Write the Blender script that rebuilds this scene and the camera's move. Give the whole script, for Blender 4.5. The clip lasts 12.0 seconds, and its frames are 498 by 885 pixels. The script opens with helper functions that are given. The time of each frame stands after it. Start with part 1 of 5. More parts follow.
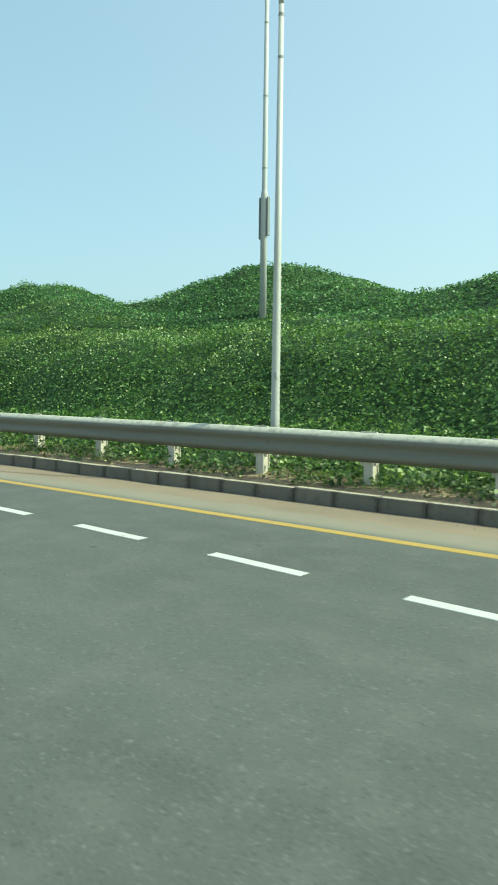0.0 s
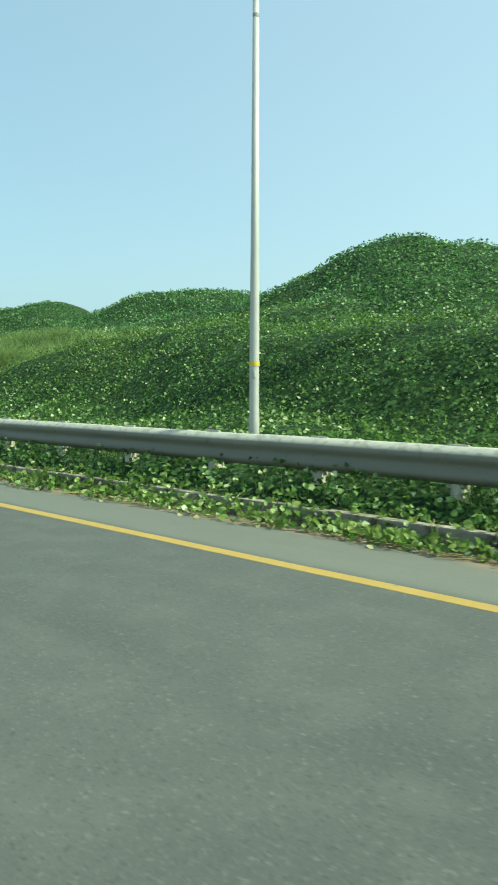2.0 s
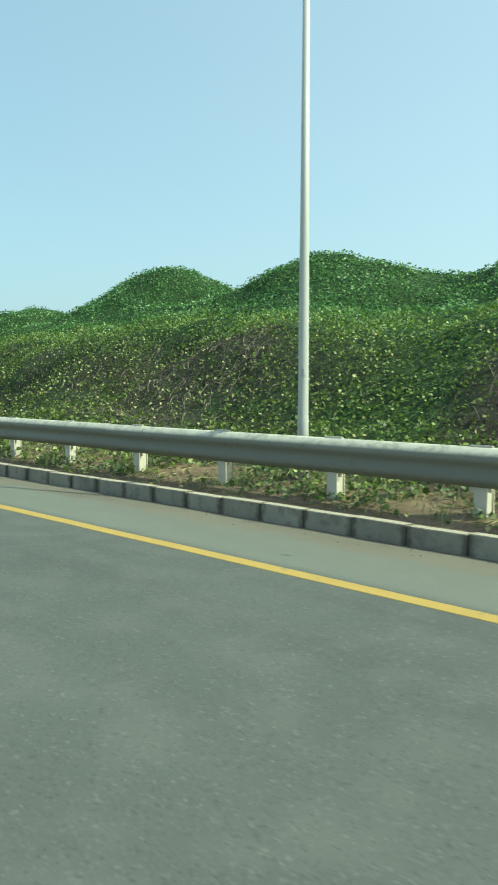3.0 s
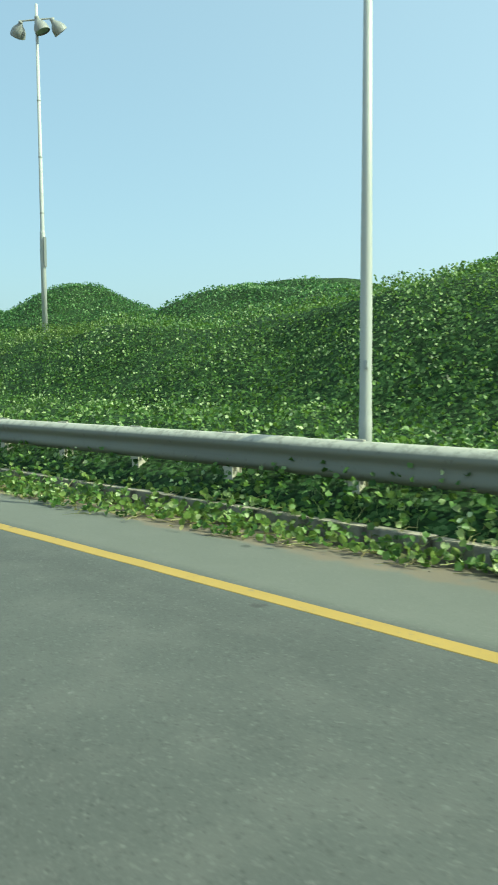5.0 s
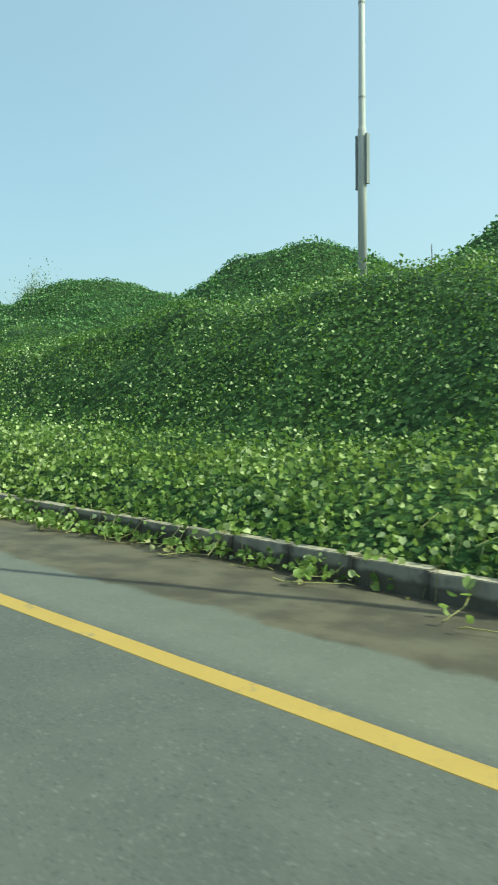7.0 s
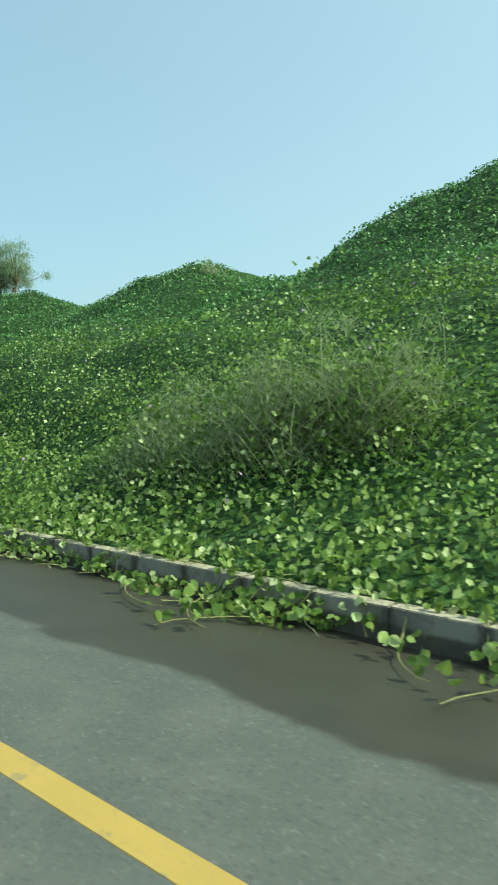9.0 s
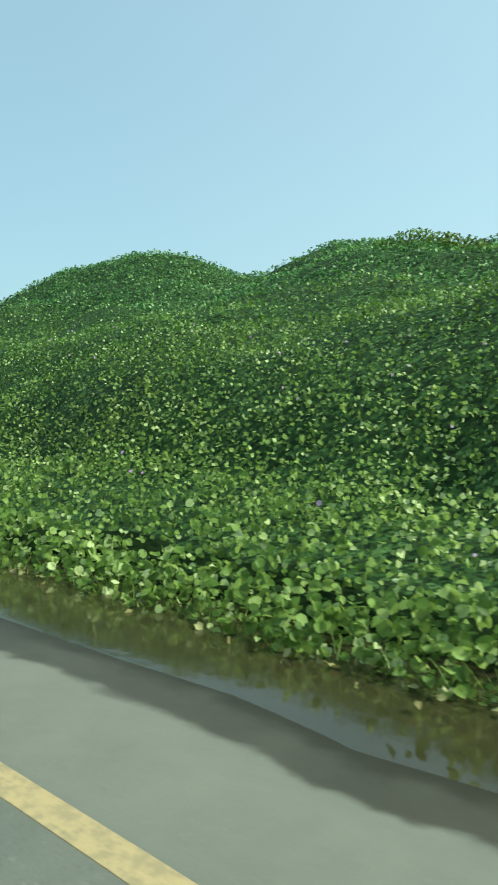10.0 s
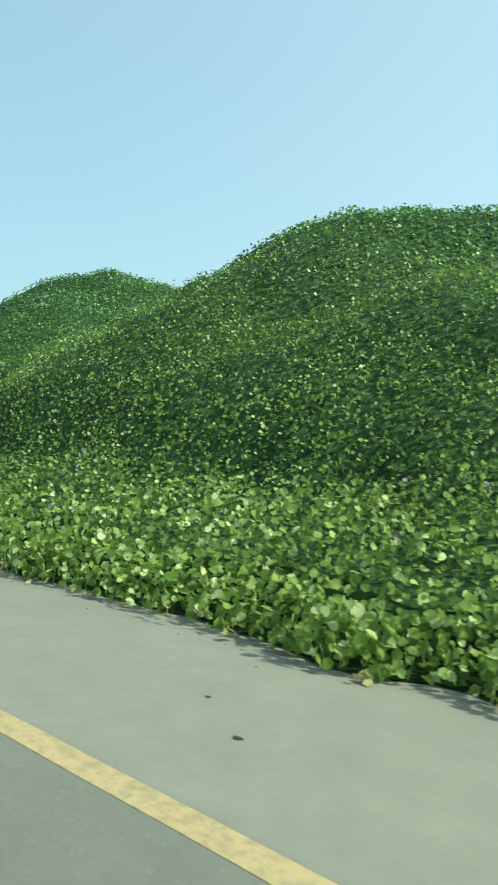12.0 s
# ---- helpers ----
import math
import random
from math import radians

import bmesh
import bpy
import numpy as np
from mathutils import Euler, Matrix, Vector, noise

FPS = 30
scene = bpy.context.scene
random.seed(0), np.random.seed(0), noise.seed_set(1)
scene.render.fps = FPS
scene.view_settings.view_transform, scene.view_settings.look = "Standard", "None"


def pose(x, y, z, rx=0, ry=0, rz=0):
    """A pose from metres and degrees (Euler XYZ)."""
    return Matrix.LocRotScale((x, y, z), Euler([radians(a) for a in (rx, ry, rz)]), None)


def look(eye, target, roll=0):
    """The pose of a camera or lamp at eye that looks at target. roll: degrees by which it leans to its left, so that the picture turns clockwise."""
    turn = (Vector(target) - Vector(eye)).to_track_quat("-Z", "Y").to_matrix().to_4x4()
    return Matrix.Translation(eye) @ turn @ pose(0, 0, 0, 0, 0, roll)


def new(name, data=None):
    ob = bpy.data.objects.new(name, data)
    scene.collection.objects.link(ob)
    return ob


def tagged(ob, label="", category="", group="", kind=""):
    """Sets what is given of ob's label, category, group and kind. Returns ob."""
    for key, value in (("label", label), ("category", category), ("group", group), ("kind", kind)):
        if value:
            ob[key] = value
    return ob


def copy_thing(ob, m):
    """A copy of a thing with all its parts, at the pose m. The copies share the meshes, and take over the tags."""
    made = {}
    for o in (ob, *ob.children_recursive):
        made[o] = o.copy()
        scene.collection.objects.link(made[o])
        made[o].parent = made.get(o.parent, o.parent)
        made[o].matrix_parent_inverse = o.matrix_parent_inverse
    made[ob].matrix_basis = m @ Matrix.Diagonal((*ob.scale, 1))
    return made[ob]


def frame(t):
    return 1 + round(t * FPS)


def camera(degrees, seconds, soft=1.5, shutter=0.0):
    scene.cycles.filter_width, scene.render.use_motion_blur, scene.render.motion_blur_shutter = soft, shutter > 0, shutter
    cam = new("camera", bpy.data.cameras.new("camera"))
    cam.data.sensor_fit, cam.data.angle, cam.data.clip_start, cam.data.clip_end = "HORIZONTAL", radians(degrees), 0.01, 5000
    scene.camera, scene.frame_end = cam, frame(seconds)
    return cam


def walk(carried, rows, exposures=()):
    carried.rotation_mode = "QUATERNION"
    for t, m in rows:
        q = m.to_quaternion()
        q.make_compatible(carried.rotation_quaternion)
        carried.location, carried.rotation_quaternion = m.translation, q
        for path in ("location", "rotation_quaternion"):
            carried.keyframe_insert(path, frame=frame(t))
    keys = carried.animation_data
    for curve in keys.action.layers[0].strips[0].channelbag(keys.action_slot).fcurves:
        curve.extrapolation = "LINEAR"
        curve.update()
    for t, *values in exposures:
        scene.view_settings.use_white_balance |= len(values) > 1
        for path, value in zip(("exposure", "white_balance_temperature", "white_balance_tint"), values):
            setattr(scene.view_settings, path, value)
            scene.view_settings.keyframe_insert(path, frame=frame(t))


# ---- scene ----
EYE = 1.5
cam = camera(36.213, 12.0, soft=1.9, shutter=0.02)
# seconds, x, y, degrees from the heading (-x) to the right, pitch, roll
DRIVE = [
    (0, 0.000, -6.631, 50.968, -4.238, 0.723),
    (0.5, -15.208, -6.024, 49.786, -3.891, 0.822),
    (1, -30.386, -5.470, 49.118, -3.886, 0.661),
    (1.5, -45.666, -5.108, 47.897, -4.041, 0.470),
    (2, -60.836, -4.862, 47.146, -4.177, 0.229),
    (2.5, -76.246, -4.713, 46.613, -4.290, 0.192),
    (3, -91.830, -4.559, 46.002, -4.319, 0.129),
    (3.5, -107.398, -4.364, 45.654, -4.350, 0.072),
    (4, -122.927, -4.177, 45.435, -4.462, -0.051),
    (4.5, -138.441, -3.985, 45.382, -4.569, -0.212),
    (5, -153.983, -3.790, 45.427, -4.586, -0.364),
    (5.5, -169.573, -3.540, 45.420, -4.424, -0.467),
    (6, -185.316, -3.384, 45.624, -3.993, -0.354),
    (6.5, -201.251, -3.077, 45.403, -3.712, -0.417),
    (7, -217.024, -2.696, 45.909, -3.731, -0.745),
    (7.5, -232.679, -2.350, 46.327, -3.594, -0.949),
    (8, -248.363, -2.070, 46.391, -3.298, -1.011),
    (8.5, -264.040, -1.837, 46.374, -2.932, -0.984),
    (9, -279.716, -1.607, 46.444, -2.444, -0.781),
    (9.5, -295.398, -1.505, 46.636, -2.306, -0.318),
    (10, -311.119, -1.553, 46.801, -1.977, 0.035),
    (10.5, -326.853, -1.669, 46.951, -1.681, 0.239),
    (11, -342.598, -1.740, 46.979, -1.492, 0.419),
    (11.5, -358.330, -1.831, 47.036, -1.410, 0.579),
    (12, -374.079, -1.940, 47.082, -1.254, 0.741),
]


def aim(x, y, yaw, pitch, roll):
    a, p = radians(yaw), radians(pitch)
    eye = Vector((x, y, EYE))
    return look(eye, eye + Vector((-math.cos(a) * math.cos(p), math.sin(a) * math.cos(p), math.sin(p))), roll)


walk(cam, [(t, aim(*rest)) for t, *rest in DRIVE], [
    (0, 0.8, 6880, -25), (5, 0.8, 6880, -25), (5.5, 0.86, 6880, -25), (6.5, 0.82, 6880, -25), (7.2, 0.72, 6880, -25), (9, 0.77, 6880, -25),
    (9.5, 0.86, 6880, -25), (10, 0.76, 6880, -25), (10.5, 0.92, 6880, -25), (11.5, 0.93, 6880, -25), (12, 0.86, 6880, -25)])

# ---- sky and sun ----
SUN_FROM = Vector((0.89, 0.456, math.tan(radians(42.5)))).normalized()
world = bpy.data.worlds.new("world")
scene.world = world
world.use_nodes = True
sky = world.node_tree.nodes.new("ShaderNodeTexSky")
sky.sky_type, sky.sun_disc = "NISHITA", False
sky.sun_elevation = radians(42.5)
sky.sun_rotation = math.atan2(SUN_FROM.x, SUN_FROM.y)
sky.altitude, sky.air_density, sky.dust_density, sky.ozone_density = 0, 1.0, 3.4, 1.2
back = world.node_tree.nodes["Background"]
haze = world.node_tree.nodes.new("ShaderNodeMix")
haze.data_type = "RGBA"
haze.inputs[0].default_value = 0.55
world.node_tree.links.new(sky.outputs[0], haze.inputs[6])
# the haze is thicker and paler towards the sun's side
way = world.node_tree.nodes.new("ShaderNodeTexCoord")
side = world.node_tree.nodes.new("ShaderNodeVectorMath")
side.operation = "DOT_PRODUCT"
side.inputs[1].default_value = (0.89, 0.456, 0)
sunward = world.node_tree.nodes.new("ShaderNodeMapRange")
sunward.interpolation_type = "SMOOTHSTEP"
sunward.inputs[1].default_value, sunward.inputs[2].default_value = -0.8, 0.15
tone = world.node_tree.nodes.new("ShaderNodeMix")
tone.data_type = "RGBA"
tone.inputs[6].default_value, tone.inputs[7].default_value = (1.85, 2.38, 3.7, 1), (2.6, 3.1, 4.45, 1)
world.node_tree.links.new(way.outputs["Generated"], side.inputs[0])
world.node_tree.links.new(side.outputs["Value"], sunward.inputs[0])
world.node_tree.links.new(sunward.outputs[0], tone.inputs[0])
world.node_tree.links.new(tone.outputs[2], haze.inputs[7])
world.node_tree.links.new(haze.outputs[2], back.inputs[0])
back.inputs[1].default_value = 0.15
sun = new("sun", bpy.data.lights.new("sun", "SUN"))
sun.data.energy, sun.data.angle, sun.data.color = 3.3, radians(0.6), (1.0, 0.95, 0.86)
sun.matrix_world = look(SUN_FROM * 60, (0, 0, 0))


# ---- materials ----
class Mat:
    """A small builder of node materials."""

    def __init__(self, name):
        self.m = bpy.data.materials.new(name)
        self.m.use_nodes = True
        self.t = self.m.node_tree
        self.b = self.t.nodes["Principled BSDF"]

    def put(self, socket, value):
        if isinstance(value, bpy.types.NodeSocket):
            self.t.links.new(value, socket)
        elif isinstance(value, tuple) and len(value) == 3 and socket.type == "RGBA":
            socket.default_value = (*value, 1)
        else:
            socket.default_value = value

    def node(self, kind, out=0, **inputs):
        n = self.t.nodes.new(kind)
        for k, v in inputs.items():
            self.put(n.inputs[k.replace("_", " ")], v)
        return n.outputs[out]

    def calc(self, op, a, b=0.0, c=0.0):
        n = self.t.nodes.new("ShaderNodeMath")
        n.operation = op
        for s, v in zip(n.inputs, (a, b, c)):
            self.put(s, v)
        return n.outputs[0]

    def step(self, x, lo, hi):
        n = self.t.nodes.new("ShaderNodeMapRange")
        n.interpolation_type = "SMOOTHSTEP"
        for s, v in zip(n.inputs, (x, lo, hi, 0.0, 1.0)):
            self.put(s, v)
        return n.outputs[0]

    def place(self):
        return self.t.nodes.new("ShaderNodeNewGeometry").outputs["Position"]

    def local(self):
        return self.t.nodes.new("ShaderNodeTexCoord").outputs["Object"]

    def axes(self, v):
        n = self.t.nodes.new("ShaderNodeSeparateXYZ")
        self.put(n.inputs[0], v)
        return n.outputs[0], n.outputs[1], n.outputs[2]

    def noise(self, at, scale, detail=4.0, rough=0.55, stretch=None):
        if stretch:
            n = self.t.nodes.new("ShaderNodeMapping")
            self.put(n.inputs[0], at)
            n.inputs["Scale"].default_value = stretch
            at = n.outputs[0]
        n = self.t.nodes.new("ShaderNodeTexNoise")
        self.put(n.inputs["Vector"], at)
        n.inputs["Scale"].default_value, n.inputs["Detail"].default_value, n.inputs["Roughness"].default_value = scale, detail, rough
        return n.outputs[0]

    def cells(self, at, scale, out="Distance"):
        n = self.t.nodes.new("ShaderNodeTexVoronoi")
        self.put(n.inputs["Vector"], at)
        n.inputs["Scale"].default_value = scale
        return n.outputs[out]

    def mix(self, fac, a, b):
        n = self.t.nodes.new("ShaderNodeMix")
        n.data_type = "RGBA"
        self.put(n.inputs[0], fac)
        self.put(n.inputs[6], a)
        self.put(n.inputs[7], b)
        return n.outputs[2]

    def ramp(self, x, stops):
        n = self.t.nodes.new("ShaderNodeValToRGB")
        e = n.color_ramp.elements
        while len(e) < len(stops):
            e.new(0.5)
        for el, (p, c) in zip(e, stops):
            el.position, el.color = p, (*c, 1)
        self.put(n.inputs[0], x)
        return n.outputs[0]

    def bump(self, h, strength, distance):
        n = self.t.nodes.new("ShaderNodeBump")
        n.inputs["Strength"].default_value, n.inputs["Distance"].default_value = strength, distance
        self.put(n.inputs["Height"], h)
        self.put(self.b.inputs["Normal"], n.outputs[0])

    def done(self, colour, rough=0.7, metal=0.0, spec=0.5):
        self.put(self.b.inputs["Base Color"], colour)
        self.put(self.b.inputs["Roughness"], rough)
        self.put(self.b.inputs["Metallic"], metal)
        self.put(self.b.inputs["Specular IOR Level"], spec)
        return self.m


def m_road():
    k = Mat("road_asphalt")
    p = k.place()
    x, y, _ = k.axes(p)
    big, mid = k.noise(p, 0.35, 3), k.noise(p, 2.2, 4)
    track = k.noise(p, 1.0, 3, 0.5, (0.06, 1.6, 1.0))
    grain = k.noise(p, 55, 3, 0.75)
    stone = k.cells(p, 75, "Color")
    col = k.ramp(k.calc("ADD", k.calc("MULTIPLY", big, 0.5), k.calc("MULTIPLY", track, 0.5)), [(0.3, (0.066, 0.071, 0.066)), (0.7, (0.096, 0.103, 0.095))])
    col = k.mix(k.calc("MULTIPLY", k.step(grain, 0.5, 0.8), 0.6), col, (0.15, 0.15, 0.14))
    col = k.mix(k.calc("MULTIPLY", k.step(grain, 0.45, 0.3), 0.4), col, (0.055, 0.055, 0.053))
    col = k.mix(k.calc("MULTIPLY", k.step(mid, 0.42, 0.7), 0.35), col, (0.13, 0.13, 0.12))
    rough_spot = k.noise(p, 22, 3, 0.6)
    col = k.mix(k.calc("MULTIPLY", k.step(rough_spot, 0.58, 0.72), 0.36), col, (0.19, 0.19, 0.18))
    col = k.mix(k.calc("MULTIPLY", k.step(rough_spot, 0.42, 0.30), 0.4), col, (0.045, 0.045, 0.043))
    # single light and dark chippings
    chip = k.axes(k.cells(p, 85, "Color"))[0]
    col = k.mix(k.calc("MULTIPLY", k.step(chip, 0.972, 0.985), 0.2), col, (0.22, 0.22, 0.21))
    col = k.mix(k.calc("MULTIPLY", k.step(chip, 0.04, 0.02), 0.35), col, (0.03, 0.03, 0.029))
    chip = k.axes(k.cells(p, 62, "Color"))[1]
    col = k.mix(k.calc("MULTIPLY", k.step(chip, 0.988, 0.994), 0.2), col, (0.28, 0.28, 0.26))
    # the shoulder beyond the edge line is greyer and paler
    col = k.mix(k.calc("MULTIPLY", k.calc("MULTIPLY", k.step(y, 0.02, 0.3), k.step(x, -252.0, -236.0)), k.calc("ADD", 0.34, k.calc("MULTIPLY", k.step(x, -215.0, -195.0), 0.18))), col, (0.178, 0.186, 0.155))
    # small dark tar spots
    col = k.mix(k.calc("MULTIPLY", k.step(k.noise(p, 2.6, 2, 0.4), 0.74, 0.79), 0.6), col, (0.035, 0.034, 0.032))
    # pale cement-grey shoulder further on
    worn = k.calc("MULTIPLY", k.step(k.calc("ADD", x, k.calc("MULTIPLY", mid, 5.0)), -287.0, -294.0), k.calc("ADD", 0.5, k.calc("MULTIPLY", k.step(y, 0.0, 0.14), 0.5)))
    col = k.mix(k.calc("MULTIPLY", worn, k.calc("ADD", 0.6, k.calc("MULTIPLY", k.noise(p, 7.0, 5, 0.65), 0.4))), col, k.mix(mid, k.mix(k.step(x, -322.0, -345.0), (0.135, 0.135, 0.120), (0.185, 0.178, 0.155)), k.mix(k.step(x, -322.0, -345.0), (0.185, 0.183, 0.163), (0.245, 0.235, 0.205))))
    # a film of pale dust over the first stretch
    film = k.calc("MULTIPLY", k.calc("MULTIPLY", k.step(y, 0.05, 0.5), k.step(x, -70.0, -40.0)), k.calc("ADD", 0.35, k.calc("MULTIPLY", k.noise(p, 1.1, 4), 0.5)))
    col = k.mix(film, col, (0.27, 0.225, 0.168))
    # blown sand along the kerb
    edge = k.calc("ADD", y, k.calc("MULTIPLY", k.calc("SUBTRACT", k.noise(p, 0.9, 5, 0.6), 0.5), 1.0))
    edge = k.calc("ADD", edge, k.calc("MULTIPLY", k.step(x, -36.0, -12.0), 0.5))
    edge = k.calc("ADD", edge, k.calc("MULTIPLY", k.calc("MULTIPLY", k.step(x, -76.0, -84.0), k.step(x, -165.0, -150.0)), 0.16))
    sand = k.calc("MULTIPLY", k.step(edge, 1.42, 1.62), k.step(x, -209.0, -196.0))
    col = k.mix(k.calc("MULTIPLY", sand, k.step(k.noise(p, 6, 4), 0.15, 0.5)), col, k.mix(k.noise(p, 0.5, 4), k.mix(k.calc("MULTIPLY", k.step(x, -76.0, -84.0), k.step(x, -165.0, -150.0)), (0.13, 0.106, 0.078), (0.10, 0.09, 0.07)), k.mix(k.calc("MULTIPLY", k.step(x, -76.0, -84.0), k.step(x, -165.0, -150.0)), (0.31, 0.235, 0.165), (0.185, 0.165, 0.13))))
    # wet strip in the gutter
    shore = k.calc("ADD", y, k.calc("MULTIPLY", k.calc("SUBTRACT", k.noise(p, 0.8, 8, 0.6), 0.5), 0.8))
    shore = k.calc("ADD", shore, k.calc("MULTIPLY", k.calc("MULTIPLY", k.step(x, -212.0, -217.0), k.step(x, -265.0, -235.0)), 0.3))
    wet = k.calc("MULTIPLY", k.step(k.calc("SUBTRACT", shore, k.calc("MULTIPLY", k.step(x, -293.0, -286.0), 0.33)), 0.92, 1.04), k.calc("MULTIPLY", k.step(x, -197.0, -206.0), k.step(x, -366.0, -352.0)))
    col = k.mix(k.calc("MULTIPLY", wet, k.calc("ADD", 0.68, k.calc("MULTIPLY", k.noise(p, 1.6, 4, 0.6), 0.4))), col, k.mix(k.step(x, -250.0, -232.0), k.mix(k.step(x, -322.0, -334.0), k.mix(mid, (0.026, 0.023, 0.016), (0.052, 0.045, 0.032)), k.mix(mid, (0.06, 0.046, 0.032), (0.11, 0.085, 0.06))), k.mix(k.step(mid, 0.36, 0.64), (0.05, 0.041, 0.026), (0.105, 0.088, 0.058))))
    mud = k.calc("MULTIPLY", wet, k.calc("MULTIPLY", k.step(k.calc("ADD", shore, k.calc("MULTIPLY", k.noise(p, 5.0, 4), 0.3)), 1.35, 1.6), k.step(x, -288.0, -292.0)))
    col = k.mix(mud, col, (0.022, 0.018, 0.011))
    k.bump(k.calc("ADD", grain, k.calc("MULTIPLY", k.axes(stone)[1], 0.4)), 0.35, 0.004)
    return k.done(col, k.calc("SUBTRACT", 0.86, k.calc("MULTIPLY", wet, k.calc("ADD", 0.1, k.calc("MULTIPLY", k.step(x, -240.0, -270.0), 0.28)))), spec=0.4)


def m_paint(name, colour, wear_from=None):
    k = Mat(name)
    p = k.place()
    x, _, _ = k.axes(p)
    n, f = k.noise(p, 14, 5, 0.7), k.noise(p, 70, 3)
    col = k.mix(k.noise(p, 2.5, 3), colour, tuple(c * 0.8 for c in colour))
    wear = k.calc("MAXIMUM", k.step(n, 0.62, 0.72), k.step(k.noise(p, 4.5, 4, 0.65), 0.605, 0.67))
    if wear_from is not None:
        late = k.step(x, wear_from, wear_from - 6.0)
        wear = k.calc("MAXIMUM", wear, k.calc("MULTIPLY", late, k.calc("MULTIPLY", k.step(n, 0.42, 0.6), 0.85)))
        col = k.mix(k.calc("MULTIPLY", late, 0.85), col, (0.39, 0.30, 0.182))
    wear = k.calc("MAXIMUM", wear, k.calc("MULTIPLY", k.step(k.noise(p, 38, 4, 0.75), 0.54, 0.68), 0.55))
    col = k.mix(k.calc("MULTIPLY", wear, 0.7), col, (0.21, 0.18, 0.12))
    k.bump(f, 0.3, 0.004)
    return k.done(col, 0.75, spec=0.3)


def m_kerb(name, dark, pale, length):
    k = Mat(name)
    p = k.place()
    r = k.node("ShaderNodeObjectInfo", 5)
    n, g = k.noise(p, 3.0, 5), k.noise(p, 45, 4, 0.7)
    col = k.mix(n, dark, pale)
    stain = k.noise(p, 1.3, 4, 0.6, (1.0, 0.3, 0.3))
    col = k.mix(k.calc("MULTIPLY", k.step(stain, 0.52, 0.68), 0.6), col, tuple(c * 0.42 for c in dark))
    col = k.mix(k.calc("MULTIPLY", r, 0.45), col, tuple(c * 0.7 for c in dark))
    # dark dirt worked into the joints
    own = k.axes(k.t.nodes.new("ShaderNodeTexCoord").outputs["Object"])[0]
    smear = k.noise(p, 11, 4, 0.6)
    joint = k.step(k.calc("ADD", k.calc("ABSOLUTE", own), k.calc("MULTIPLY", k.calc("SUBTRACT", smear, 0.5), 0.16)), length / 2 - 0.095, length / 2 - 0.02)
    blot = k.step(k.noise(p, 6.5, 5, 0.65), 0.5, 0.66)
    col = k.mix(k.calc("MULTIPLY", blot, 0.5), col, tuple(c * 0.5 for c in dark))
    col = k.mix(k.calc("MULTIPLY", joint, 0.8), col, (0.07, 0.063, 0.05))
    x, _, z = k.axes(p)
    # first stretch of stones darker on the face, the top left out
    dark_face = k.calc("MULTIPLY", k.step(k.calc("ADD", x, k.calc("MULTIPLY", n, 8.0)), -62.0, -54.0), k.step(z, 0.078, 0.066))
    col = k.mix(k.calc("MULTIPLY", dark_face, 0.6), col, (0.10, 0.095, 0.08))
    # damp that has soaked up from the wet gutter
    damp = k.calc("ADD", z, k.calc("MULTIPLY", k.calc("SUBTRACT", k.noise(p, 2.6, 4, 0.6), 0.5), 0.16))
    damp = k.calc("SUBTRACT", damp, k.calc("MULTIPLY", k.calc("MULTIPLY", k.step(x, -217.0, -224.0), k.step(x, -280.0, -262.0)), 0.08))
    damp = k.calc("MULTIPLY", k.step(damp, -0.04, -0.085), k.step(x, -197.0, -204.0))
    col = k.mix(k.calc("MULTIPLY", damp, 0.8), col, (0.055, 0.05, 0.036))
    col = k.mix(k.calc("MULTIPLY", k.step(g, 0.6, 0.75), 0.6), col, (0.17, 0.15, 0.12))
    # sunlight on the top, painted in as a pale tone
    nz = k.axes(k.t.nodes.new("ShaderNodeNewGeometry").outputs["Normal"])[2]
    col = k.mix(k.calc("MULTIPLY", k.step(nz, 0.6, 0.9), k.step(g, 0.7, 0.4)), col, (0.46, 0.40, 0.31))
    k.bump(g, 0.5, 0.006)
    return k.done(col, 0.88, spec=0.3)


